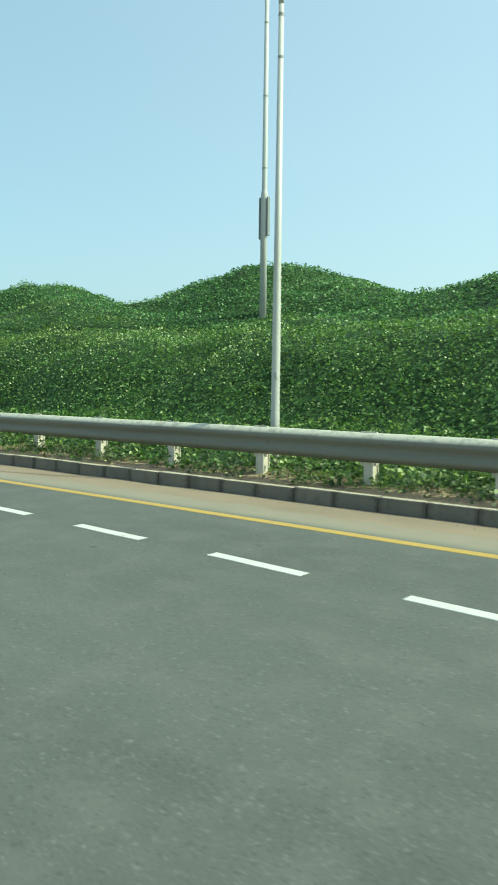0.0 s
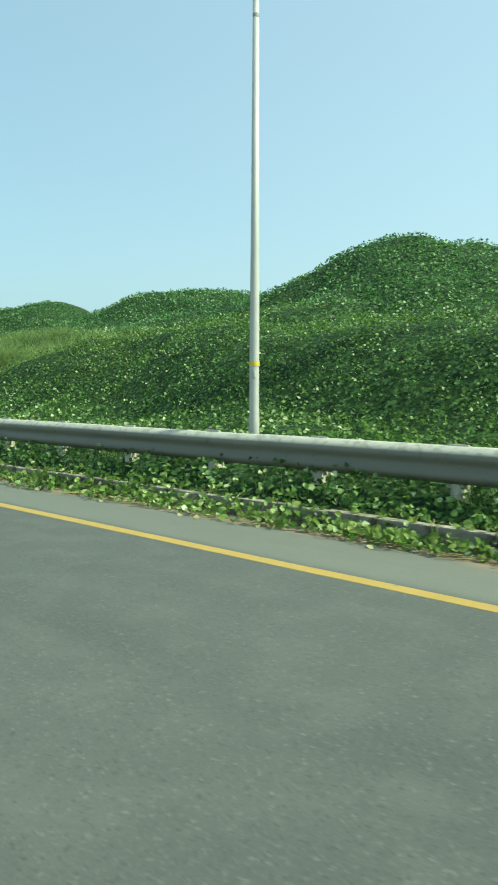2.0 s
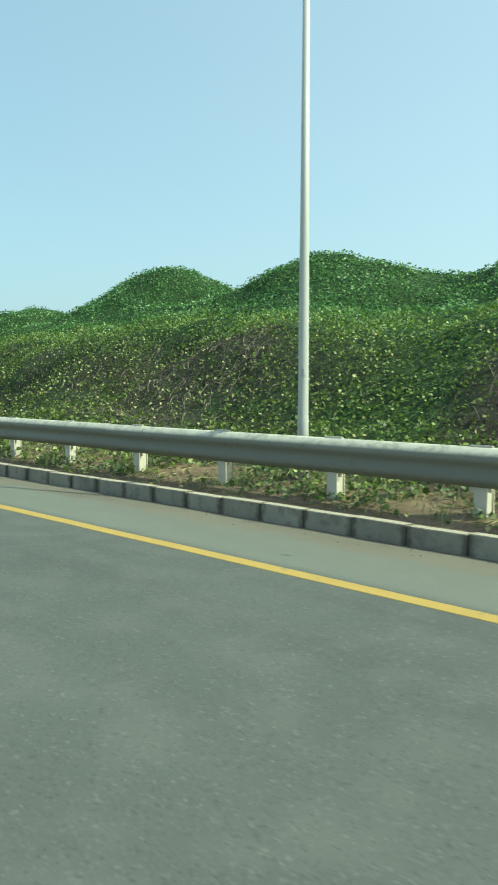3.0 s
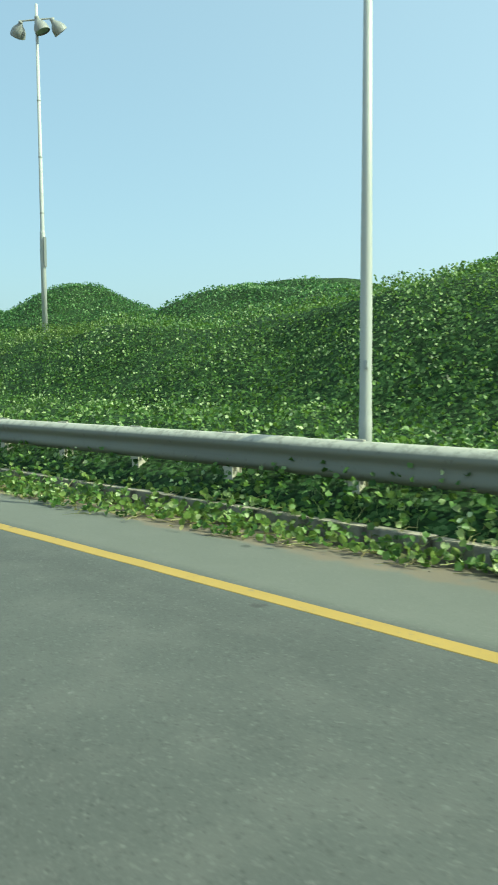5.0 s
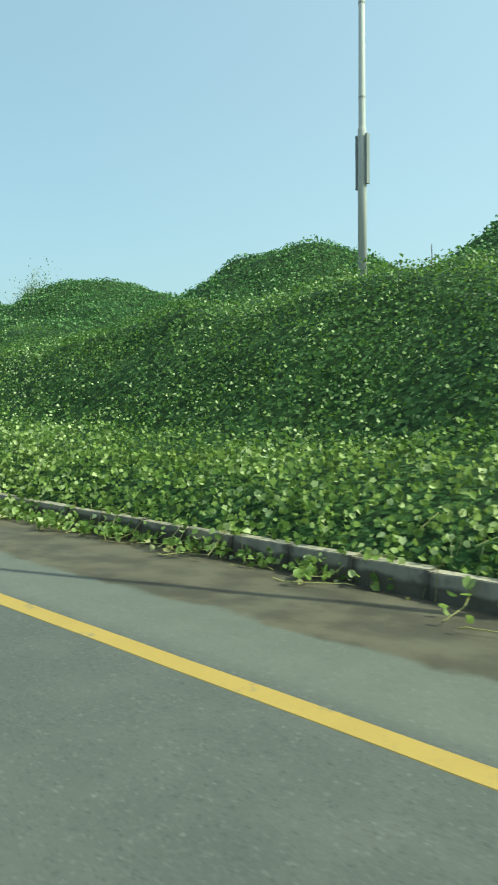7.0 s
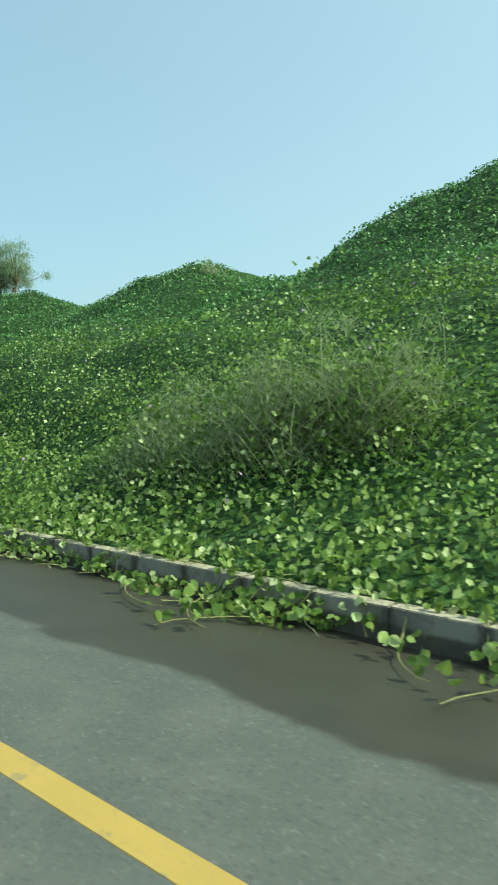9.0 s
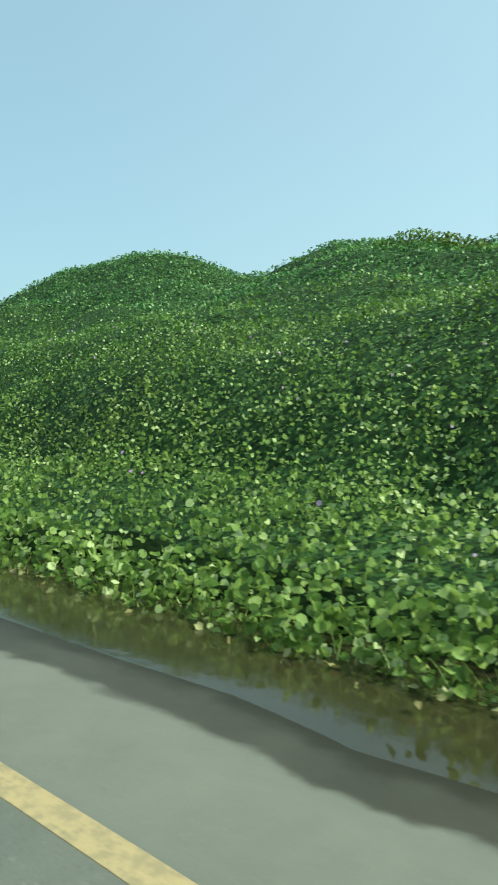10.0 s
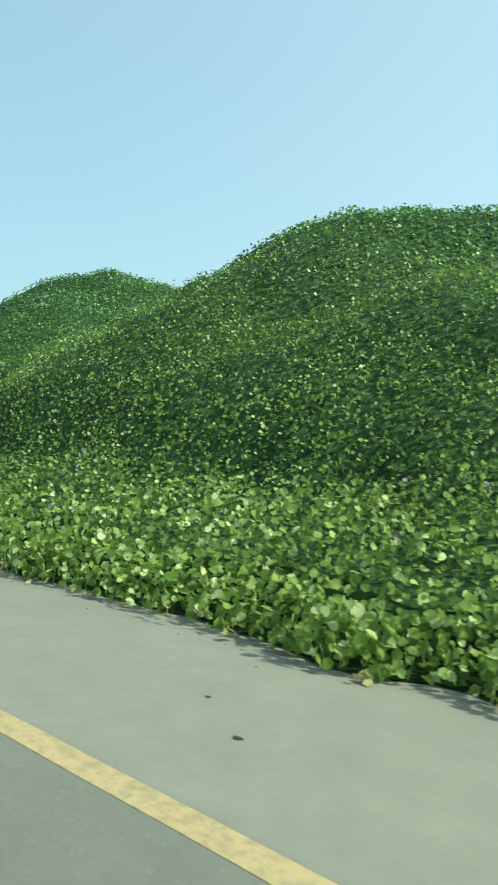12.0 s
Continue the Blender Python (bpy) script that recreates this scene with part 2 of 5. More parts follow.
def m_soil():
    k = Mat("sandy_soil")
    p = k.place()
    x, y, z = k.axes(p)
    a, b, c = k.noise(p, 0.8, 5), k.noise(p, 7, 5, 0.65), k.noise(p, 60, 3)
    sand = k.mix(b, (0.27, 0.19, 0.122), (0.47, 0.345, 0.228))
    litter = k.mix(c, (0.07, 0.052, 0.037), (0.20, 0.155, 0.11))
    # small creeping leaves close to the ground, darkened as the deep shade between leaves
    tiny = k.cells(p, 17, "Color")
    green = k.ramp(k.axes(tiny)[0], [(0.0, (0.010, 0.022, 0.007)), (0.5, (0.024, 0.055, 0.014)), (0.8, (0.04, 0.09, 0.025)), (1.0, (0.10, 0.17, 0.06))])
    # bare sand by the kerb, matted stems and vine stalks under the leaves further up
    open_a = k.calc("MULTIPLY", k.step(x, -219.0, -213.0), k.step(x, -184.0, -188.0))
    open_b = k.calc("MULTIPLY", k.calc("MULTIPLY", k.step(x, -146.0, -134.0), k.step(x, -74.0, -82.0)), k.step(y, 0.5, 1.8))
    open_c = k.calc("MULTIPLY", k.step(x, -58.0, -50.0), 0.6)
    bare = k.calc("MAXIMUM", k.calc("MAXIMUM", open_a, open_b), open_c)
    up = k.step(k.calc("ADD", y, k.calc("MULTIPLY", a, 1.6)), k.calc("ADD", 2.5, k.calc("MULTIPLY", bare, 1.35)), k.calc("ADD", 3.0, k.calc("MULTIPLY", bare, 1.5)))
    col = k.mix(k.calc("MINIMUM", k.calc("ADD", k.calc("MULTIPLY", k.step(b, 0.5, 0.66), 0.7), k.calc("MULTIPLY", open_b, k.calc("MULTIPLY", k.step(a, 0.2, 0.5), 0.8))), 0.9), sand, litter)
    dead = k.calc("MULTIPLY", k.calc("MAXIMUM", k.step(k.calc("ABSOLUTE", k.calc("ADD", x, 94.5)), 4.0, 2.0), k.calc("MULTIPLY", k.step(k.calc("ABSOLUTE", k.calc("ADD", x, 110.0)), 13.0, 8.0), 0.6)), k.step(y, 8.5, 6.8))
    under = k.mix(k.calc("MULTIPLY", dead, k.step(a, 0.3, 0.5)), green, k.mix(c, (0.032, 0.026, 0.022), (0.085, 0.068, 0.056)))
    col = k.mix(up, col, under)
    far = k.step(k.calc("ABSOLUTE", k.calc("SUBTRACT", y, 15.0)), 30.0, 80.0)
    col = k.mix(far, col, k.mix(a, (0.26, 0.20, 0.14), (0.36, 0.28, 0.20)))
    k.bump(k.calc("ADD", k.calc("ADD", b, k.calc("MULTIPLY", c, 0.4)), k.calc("MULTIPLY", k.axes(tiny)[1], 0.8)), 0.9, 0.05)
    return k.done(col, 0.9, spec=0.2)


def m_leaf(name, stops, glow, rough=0.42, share=0.4, mottle=0.0, spec=0.5, olive=0.0, lush=None):
    """Leaves: a mix of skin and light let through, varied leaf by leaf and by patches."""
    k = Mat(name)
    g = k.t.nodes.new("ShaderNodeNewGeometry")
    patch = k.noise(g.outputs["Position"], 0.45, 3)
    fine = k.axes(k.cells(g.outputs["Position"], 21, "Color"))[0]
    own = k.calc("ADD", k.calc("MULTIPLY", g.outputs["Random Per Island"], 1 - mottle), k.calc("MULTIPLY", fine, mottle))
    v = k.calc("ADD", own, k.calc("MULTIPLY", k.calc("SUBTRACT", patch, 0.5), 0.7))
    col = k.ramp(v, stops)
    if olive:
        dry = k.noise(g.outputs["Position"], 0.16, 3)
        gx, gy, _ = k.axes(g.outputs["Position"])
        slope = k.calc("MULTIPLY", k.step(k.calc("ABSOLUTE", k.calc("ADD", gx, 107.0)), 19.0, 8.0), k.step(gy, 10.0, 7.5))
        dry = k.calc("ADD", dry, k.calc("MULTIPLY", slope, 0.42))
        # sunlight on the bank's foot put in as brighter leaf tones
        if lush:
            foot = k.calc("MULTIPLY", k.step(k.calc("ADD", k.calc("ADD", gy, k.calc("MULTIPLY", patch, 1.5)), k.calc("MULTIPLY", k.step(gx, -292.0, -278.0), 2.2)), 9.4, 7.0), k.step(gx, -200.0, -225.0))
            col = k.mix(foot, col, k.ramp(v, lush))
        col = k.mix(k.calc("MULTIPLY", k.step(dry, 0.53, 0.76), olive), col, k.ramp(v, [(s, (c[1] * 0.95, c[1] * 0.96, c[2] * 0.85)) for s, c in stops]))
    k.done(col, rough, spec=spec)
    tr = k.t.nodes.new("ShaderNodeBsdfTranslucent")
    k.put(tr.inputs[0], k.mix(0.5, col, glow))
    mx = k.t.nodes.new("ShaderNodeMixShader")
    mx.inputs[0].default_value = share
    k.t.links.new(k.b.outputs[0], mx.inputs[1])
    k.t.links.new(tr.outputs[0], mx.inputs[2])
    k.t.links.new(mx.outputs[0], k.t.nodes["Material Output"].inputs[0])
    return k.m


def m_metal(name, colour, rough, dirt=(0.2, 0.18, 0.15), metal=0.6):
    k = Mat(name)
    p = k.local()
    n, g = k.noise(p, 1.5, 5), k.noise(p, 25, 4, 0.7)
    col = k.mix(k.calc("MULTIPLY", n, 0.5), colour, tuple(c * 0.72 for c in colour))
    col = k.mix(k.calc("MULTIPLY", k.step(g, 0.58, 0.75), 0.45), col, dirt)
    k.bump(g, 0.08, 0.003)
    return k.done(col, k.calc("ADD", rough, k.calc("MULTIPLY", n, 0.15)), metal)


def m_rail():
    """Dull weathered zinc, streaked and pitted, its sunlit upward faces painted pale."""
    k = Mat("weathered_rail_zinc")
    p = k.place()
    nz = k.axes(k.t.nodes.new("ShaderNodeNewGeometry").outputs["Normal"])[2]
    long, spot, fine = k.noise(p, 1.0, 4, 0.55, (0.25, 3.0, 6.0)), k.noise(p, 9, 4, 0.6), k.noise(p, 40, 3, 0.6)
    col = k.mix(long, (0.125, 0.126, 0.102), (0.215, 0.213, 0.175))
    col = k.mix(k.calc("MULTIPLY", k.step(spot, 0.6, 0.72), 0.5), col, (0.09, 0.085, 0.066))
    # pale tone on upward faces stands in for sun on the lip
    lit_top = k.calc("MULTIPLY", k.step(nz, 0.45, 0.8), k.calc("ADD", 0.55, k.calc("MULTIPLY", k.step(spot, 0.62, 0.45), 0.45)))
    col = k.mix(lit_top, col, (0.47, 0.455, 0.385))
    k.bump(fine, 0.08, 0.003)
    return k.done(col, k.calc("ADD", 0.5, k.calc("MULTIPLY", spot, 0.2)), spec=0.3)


def m_plain(name, colour, rough=0.6, var=0.3, scale=8.0, metal=0.0, spec=0.4):
    k = Mat(name)
    p = k.local()
    n = k.noise(p, scale, 5)
    col = k.mix(n, tuple(c * (1 - var) for c in colour), tuple(min(1.0, c * (1 + var)) for c in colour))
    k.bump(n, 0.15, 0.004)
    return k.done(col, rough, metal, spec)


def m_water():
    k = Mat("puddle_water")
    p = k.place()
    n = k.noise(p, 5, 3)
    k.bump(n, 0.12, 0.01)
    k.b.inputs["Specular Tint"].default_value = (1.0, 0.96, 0.80, 1)
    return k.done(k.mix(k.noise(p, 0.9, 4), (0.018, 0.016, 0.007), (0.045, 0.040, 0.020)), k.calc("ADD", 0.02, k.calc("MULTIPLY", k.noise(p, 1.7, 4), 0.1)), spec=0.5)


ROAD = m_road()
YELLOW = m_paint("yellow_line_paint", (0.44, 0.30, 0.085), -291.0)
WHITE = m_paint("white_line_paint", (0.56, 0.56, 0.54))
KERB = m_kerb("kerb_concrete", (0.225, 0.21, 0.175), (0.35, 0.33, 0.275), 0.68)
KERB_PALE = m_kerb("pale_kerb_concrete", (0.215, 0.20, 0.165), (0.345, 0.32, 0.26), 0.745)
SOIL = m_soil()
WATER = m_water()
# these ramps paint shaded leaves at the dark end, glints at the palest
NEAR_STOPS = [(0.0, (0.028, 0.066, 0.013)), (0.45, (0.122, 0.208, 0.038)), (0.78, (0.31, 0.42, 0.118)), (1.0, (0.70, 0.76, 0.42))]
VINE = m_leaf("vine_leaf", [(0.0, (0.010, 0.030, 0.009)), (0.5, (0.061, 0.138, 0.030)), (0.82, (0.195, 0.32, 0.09)), (1.0, (0.66, 0.74, 0.42))], (0.26, 0.42, 0.06), 0.42, 0.4, 0.1, 0.3, 0.45, NEAR_STOPS)
# cooler green puts the haze over the far dunes into the leaf colour
VINE_HAZED = m_leaf("vine_leaf_hazed", [(0.0, (0.010, 0.036, 0.017)), (0.5, (0.060, 0.152, 0.049)), (0.8, (0.170, 0.31, 0.11)), (1.0, (0.42, 0.55, 0.30))], (0.18, 0.38, 0.08), 0.45, 0.38, 0.1, 0.25)
VINE_NEAR = m_leaf("vine_leaf_large", NEAR_STOPS, (0.45, 0.57, 0.16), 0.5, 0.48, 0.1, 0.28, 0.3)
GRASS = m_leaf("grass_blade", [(0.0, (0.09, 0.155, 0.045)), (0.6, (0.20, 0.29, 0.095)), (1.0, (0.38, 0.43, 0.20))], (0.27, 0.40, 0.1), 0.6, 0.45)
REED = m_leaf("reed_blade", [(0.0, (0.17, 0.25, 0.08)), (0.5, (0.32, 0.40, 0.15)), (1.0, (0.52, 0.53, 0.26))], (0.4, 0.5, 0.16), 0.6, 0.5)
DEAD = m_leaf("dead_stem", [(0.0, (0.045, 0.035, 0.028)), (0.6, (0.105, 0.082, 0.068)), (1.0, (0.27, 0.23, 0.19))], (0.2, 0.15, 0.08), 0.8, 0.1)
STRAW = m_leaf("yellow_leaf", [(0.0, (0.20, 0.16, 0.07)), (0.5, (0.33, 0.32, 0.13)), (1.0, (0.46, 0.46, 0.23))], (0.4, 0.4, 0.12), 0.7, 0.25)
FLOWER = m_leaf("purple_petal", [(0.0, (0.36, 0.20, 0.42)), (1.0, (0.58, 0.40, 0.62))], (0.5, 0.3, 0.5), 0.6)
FEATHER = m_leaf("feathery_leaf", [(0.0, (0.12, 0.19, 0.115)), (0.6, (0.22, 0.31, 0.185)), (1.0, (0.37, 0.45, 0.28))], (0.27, 0.38, 0.19), 0.6, 0.5)
FEATHER_DARK = m_leaf("sapling_leaf", [(0.0, (0.035, 0.075, 0.03)), (1.0, (0.10, 0.17, 0.065))], (0.12, 0.2, 0.05), 0.6)
SHRUB = m_leaf("shrub_foliage", [(0.0, (0.16, 0.21, 0.11)), (0.6, (0.33, 0.39, 0.22)), (1.0, (0.58, 0.60, 0.43))], (0.34, 0.42, 0.2), 0.7, 0.5)
BARK = m_plain("bark", (0.12, 0.095, 0.07), 0.9, 0.5, 20)
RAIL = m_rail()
WEED = m_leaf("weed_leaf", [(0.0, (0.035, 0.065, 0.025)), (0.6, (0.10, 0.15, 0.06)), (1.0, (0.30, 0.34, 0.18))], (0.24, 0.34, 0.1), 0.6)
# litter green taken almost to black for the shade under the vines
SHADED_LITTER = m_plain("shaded_leaf_litter", (0.010, 0.020, 0.006), 0.95, 0.6, 14, spec=0.05)
POST = m_metal("pale_post_steel", (0.55, 0.51, 0.43), 0.6, (0.36, 0.29, 0.20), 0.0)
POLE = m_metal("galvanised_pole", (0.49, 0.50, 0.475), 0.55, (0.30, 0.28, 0.24), 0.2)
MAST = m_metal("pale_mast_steel", (0.50, 0.52, 0.51), 0.6, (0.36, 0.36, 0.35), 0.0)
LAMP = m_plain("lamp_housing", (0.27, 0.28, 0.27), 0.5, 0.2)
LENS = m_plain("lamp_lens", (0.36, 0.38, 0.38), 0.3, 0.08)
PANEL = m_plain("grey_panel", (0.20, 0.22, 0.22), 0.6, 0.15)
SIGN_W = m_plain("sign_white", (0.80, 0.80, 0.78), 0.4, 0.05)
SIGN_R = m_plain("sign_red", (0.62, 0.035, 0.075), 0.4, 0.12)
# white paper greyed for the shadow it lies in
PAPER = m_plain("shaded_paper", (0.46, 0.44, 0.38), 0.8, 0.3)
BLACK = m_plain("black_paint", (0.02, 0.02, 0.022), 0.5, 0.2)
BAND = m_plain("yellow_band", (0.62, 0.46, 0.05), 0.5, 0.15)
ROPE = m_plain("orange_rope", (0.62, 0.27, 0.03), 0.8, 0.3, 40)
BLUE = m_plain("blue_plastic", (0.05, 0.30, 0.62), 0.35, 0.2)
CHALK = m_paint("pale_crack_filler", (0.29, 0.295, 0.275))
PEBBLE = m_plain("gravel", (0.20, 0.175, 0.135), 0.9, 0.4, 9)
TAR = m_plain("tar_or_leaf_spot", (0.03, 0.03, 0.029), 0.6, 0.4, 30)


# ---- helpers ----
def link(name, bm, material, parent=None, label="", smooth=False):
    me = bpy.data.meshes.new(name)
    bm.to_mesh(me)
    bm.free()
    me.materials.append(material)
    if smooth:
        me.polygons.foreach_set("use_smooth", [len(p.vertices) < 5 for p in me.polygons])
    ob = new(name, me)
    ob.parent = parent
    if label:
        ob["label"] = label
    return ob


def part(name, bm, material, parent, label="", smooth=False):
    return link(name, bm, material, parent, label, smooth)


def thing(name, at, label, category, group=""):
    ob = new(name)
    ob.location = at
    ob.empty_display_size = 0.2
    return tagged(ob, label, category, group)


def bulk(name, verts, faces, material, parent=None):
    """A mesh from arrays: verts (n, 3), faces (m, 3 or 4)."""
    me = bpy.data.meshes.new(name)
    faces = np.asarray(faces, dtype=np.int32)
    k = faces.shape[1]
    me.vertices.add(len(verts))
    me.vertices.foreach_set("co", np.asarray(verts, dtype=np.float32).ravel())
    me.loops.add(faces.size)
    me.loops.foreach_set("vertex_index", faces.ravel())
    me.polygons.add(len(faces))
    me.polygons.foreach_set("loop_start", np.arange(0, faces.size, k, dtype=np.int32))
    me.update(calc_edges=True)
    me.materials.append(material)
    ob = new(name, me)
    ob.parent = parent
    return ob


def block(bm, centre, size, bevel=0.0, turn=None):
    made = bmesh.ops.create_cube(bm, size=1)["verts"]
    for v in made:
        v.co = Vector((v.co.x * size[0], v.co.y * size[1], v.co.z * size[2]))
    if bevel:
        es = list({e for v in made for e in v.link_edges})
        made = list({v for f in bmesh.ops.bevel(bm, geom=es, offset=bevel, segments=2, affect="EDGES")["faces"] for v in f.verts} | {v for v in made if v.is_valid})
    for v in made:
        v.co = (turn @ v.co if turn else v.co) + Vector(centre)
    return bm


def tube(bm, pts, radii, seg=8, cap=True):
    """A round tube along pts."""
    pts = [Vector(p) for p in pts]
    rings = []
    for i, p in enumerate(pts):
        d = (pts[min(i + 1, len(pts) - 1)] - pts[max(i - 1, 0)]).normalized()
        q = d.to_track_quat("Z", "Y")
        r = radii[i] if isinstance(radii, (list, tuple)) else radii
        rings.append([bm.verts.new(p + q @ Vector((r * math.cos(a), r * math.sin(a), 0))) for a in (2 * math.pi * j / seg for j in range(seg))])
    for a, b in zip(rings, rings[1:]):
        for j in range(seg):
            bm.faces.new((a[j], a[(j + 1) % seg], b[(j + 1) % seg], b[j]))
    if cap:
        bm.faces.new(list(reversed(rings[0])))
        bm.faces.new(rings[-1])
    return bm


def sweep(bm, section, xs, thick=0.0):
    """A strip with the (y, z) section, drawn along x."""
    rows = [[bm.verts.new((x, y, z)) for y, z in section] for x in xs]
    for a, b in zip(rows, rows[1:]):
        for j in range(len(section) - 1):
            bm.faces.new((a[j], a[j + 1], b[j + 1], b[j]))
    return bm


def lattice(i, j, seed):
    h = (i * 374761393 + j * 668265263 + seed * 144665) & 0x7FFFFFFF
    h = ((h ^ (h >> 13)) * 1274126177) & 0x7FFFFFFF
    return ((h ^ (h >> 16)) & 0xFFFF) / 65535.0


def ripple(x, y, size, seed=0):
    """Smooth noise from 0 to 1 over arrays, with bumps of about that size."""
    x, y = np.asarray(x, float) / size, np.asarray(y, float) / size
    i, j = np.floor(x).astype(np.int64), np.floor(y).astype(np.int64)
    u, v = x - i, y - j
    u, v = u * u * (3 - 2 * u), v * v * (3 - 2 * v)
    a = lattice(i, j, seed) * (1 - u) + lattice(i + 1, j, seed) * u
    b = lattice(i, j + 1, seed) * (1 - u) + lattice(i + 1, j + 1, seed) * u
    return a * (1 - v) + b * v


def ease(x, lo, hi):
    t = np.clip((np.asarray(x, float) - lo) / (hi - lo), 0, 1)
    return t * t * (3 - 2 * t)

# the dunes behind the bank: x, y, height over the shelf, spread
DUNES_A = [
    (3.1, 16.0, 2.7, 3.5),
    (-7.7, 19.2, 2.0, 3.6),
    (-19.5, 19.5, 2.9, 4.5),
    (-25.3, 12.8, 1.85, 2.4),
    (-30.6, 15.3, 2.82, 3.4),
    (-40.6, 18.2, 3.2, 3.6),
    (-48.3, 17.4, 2.4, 3.0),
    (-59.2, 18.8, 2.95, 4.4),
    (-66.8, 18.3, 1.92, 3.4),
    (-74.4, 18.6, 3.04, 3.8),
    (-86.5, 19.6, 2.3, 4.6),
    (-98.9, 19.8, 2.7, 3.5),
    (-109.1, 17.9, 2.6, 3.6),
    (-118.7, 18.2, 2.97, 3.7),
    (-131.5, 19.0, 2.5, 3.0),
]
DUNES_B = [
    (-139.2, 16.7, 2.6, 2.9),
    (-146.0, 19.1, 2.4, 3.4),
    (-159.4, 16.0, 2.7, 3.5),
    (-175.2, 20.9, 2.3, 4.2),
    (-187.4, 18.0, 2.6, 3.9),
    (-197.8, 16.1, 3.3, 3.2),
    (-208.1, 17.7, 2.8, 3.8),
    (-217.1, 17.4, 2.42, 2.8),
    (-223.0, 16.2, 3.12, 3.0),
    (-234.3, 17.5, 3.02, 3.15),
    (-246.8, 18.4, 3.25, 4.7),
    (-255.6, 15.5, 3.0, 3.6),
    (-271.6, 16.0, 2.7, 3.5),
]
DUNES_C = [
    (-226.5, 10.8, 0.95, 2.6),
    (-288.7, 19.3, 3.5, 4.1),
    (-302.2, 19.9, 2.8, 3.6),
    (-313.3, 17.3, 2.5, 3.8),
    (-323.5, 17.2, 2.1, 3.6),
    (-335.1, 17.9, 3.2, 4.6),
    (-347.3, 16.7, 2.1, 4.1),
    (-358.5, 15.8, 2.8, 3.2),
    (-369.1, 16.2, 2.5, 4.2),
    (-379.2, 17.1, 2.75, 3.1),
    (-384.9, 13.5, 2.75, 3.2),
    (-399.0, 15.5, 2.9, 3.7),
    (-413.2, 16.0, 2.7, 3.5),
    (-426.8, 16.0, 2.7, 3.5),
]


# ---- the lie of the land ----
def kerb_y(x):
    """The front of the kerb, which leaves the edge line little by little."""
    return np.interp(-np.asarray(x, float), [137, 210, 288, 315], [2.07, 2.48, 3.03, 3.1])


def road_z(x, y):
    fall = -0.065 * np.clip(np.asarray(y, float) - 0.1, 0, 4)
    lip = 0.032 * ease(-np.asarray(x, float), 306, 299) * ease(-np.asarray(x, float), 286, 292) * ease(y, 0.4, 1.2)
    lip = lip + 0.03 * ease(-np.asarray(x, float), 319, 327) * ease(-np.asarray(x, float), 348, 340) * ease(y, 0.4, 1.2)
    return lip + fall + ((ripple(x, y, 3.0, 5) - 0.5) * 0.022 + (ripple(x, y, 0.9, 6) - 0.5) * 0.016) * ease(y, 0.35, 1.1)


def shelf_z(x, y):
    """The bank beside the road and the shelf on top of it, without the dunes."""
    back = kerb_y(x) + 0.13
    steep = 1.25 - 0.72 * ease(-np.asarray(x, float), 206.5, 213.0) * ease(-np.asarray(x, float), 290, 272)
    steep = steep - 0.75 * ease(-np.asarray(x, float), 151, 158) * ease(-np.asarray(x, float), 190, 184)
    steep = steep - 0.6 * ease(-np.asarray(x, float), 56, 60) * ease(-np.asarray(x, float), 82, 77)
    back = back + 0.12
    foot = 0.06 + 0.80 * np.clip((y - back) / (5.4 - back), 0.0001, 1) ** steep
    rise = np.interp(y, [5.4, 6.9, 8.2, 9.5, 13.8, 17, 25, 60], [0.0, 1.22, 2.02, 2.10, 2.30, 2.84, 2.54, 2.14])
    late = np.clip((y - 7) / 7, 0, 1) * np.clip((-x - 255) / 37, 0, 1)
    return foot + rise + late


MAST_X = [-15.8, -56.7, -96.7, -142.8, -183.2, -228.6]


def land_z(x, y):
    x, y = np.asarray(x, float), np.asarray(y, float)
    acc = np.zeros_like(x)
    for dx, dy, a, s in DUNES_A + DUNES_B + DUNES_C:
        near = np.abs(x - dx) < 5 * s
        u = x[near] - dx + 0.55
        u = u / np.where(u > 0, 1.25, 0.96)
        acc[near] += a ** 3 * np.exp(-3 * (u ** 2 + (y[near] - dy) ** 2) / (2 * s * s))
    lumps = (ripple(x, y, 2.3, 1) - 0.5) * 0.55 + (ripple(x, y, 0.9, 2) - 0.5) * 0.34
    lumps = lumps + (ripple(x, y, 5.0, 4) - 0.5) * 0.7 * ease(-x, 215, 235) * ease(y, 5.0, 6.5) * ease(y, 10.5, 8.5)
    edge = y + 0.9 * (ripple(x, y, 1.2, 26) - 0.5)
    hollow = -1.5 * np.exp(-(((x + 84.5) / 2.3) ** 2)) * ease(edge, 5.3, 6.4) * ease(edge, 7.75, 7.0)
    gully = hollow - 0.55 * ease(ripple(x, y, 4.5, 3), 0.58, 0.95) * ease(y, 5, 6.5) * ease(y, 10, 8)
    for mx in MAST_X:
        gully = gully - 1.0 * np.exp(-(((x - mx - 0.7) / 1.3) ** 2 + ((y - 12.4) / 1.4) ** 2))
    gully = gully - 0.16 * np.exp(-((y - 5.75) / 0.55) ** 2) * ease(-x, 286, 296) * (0.4 + 1.2 * ripple(x, y, 2.6, 29))
    return shelf_z(x, y) + np.cbrt(acc) - 0.13 * ease(y, 6, 9) + lumps * ease(y, 3.2, 5.5) + gully


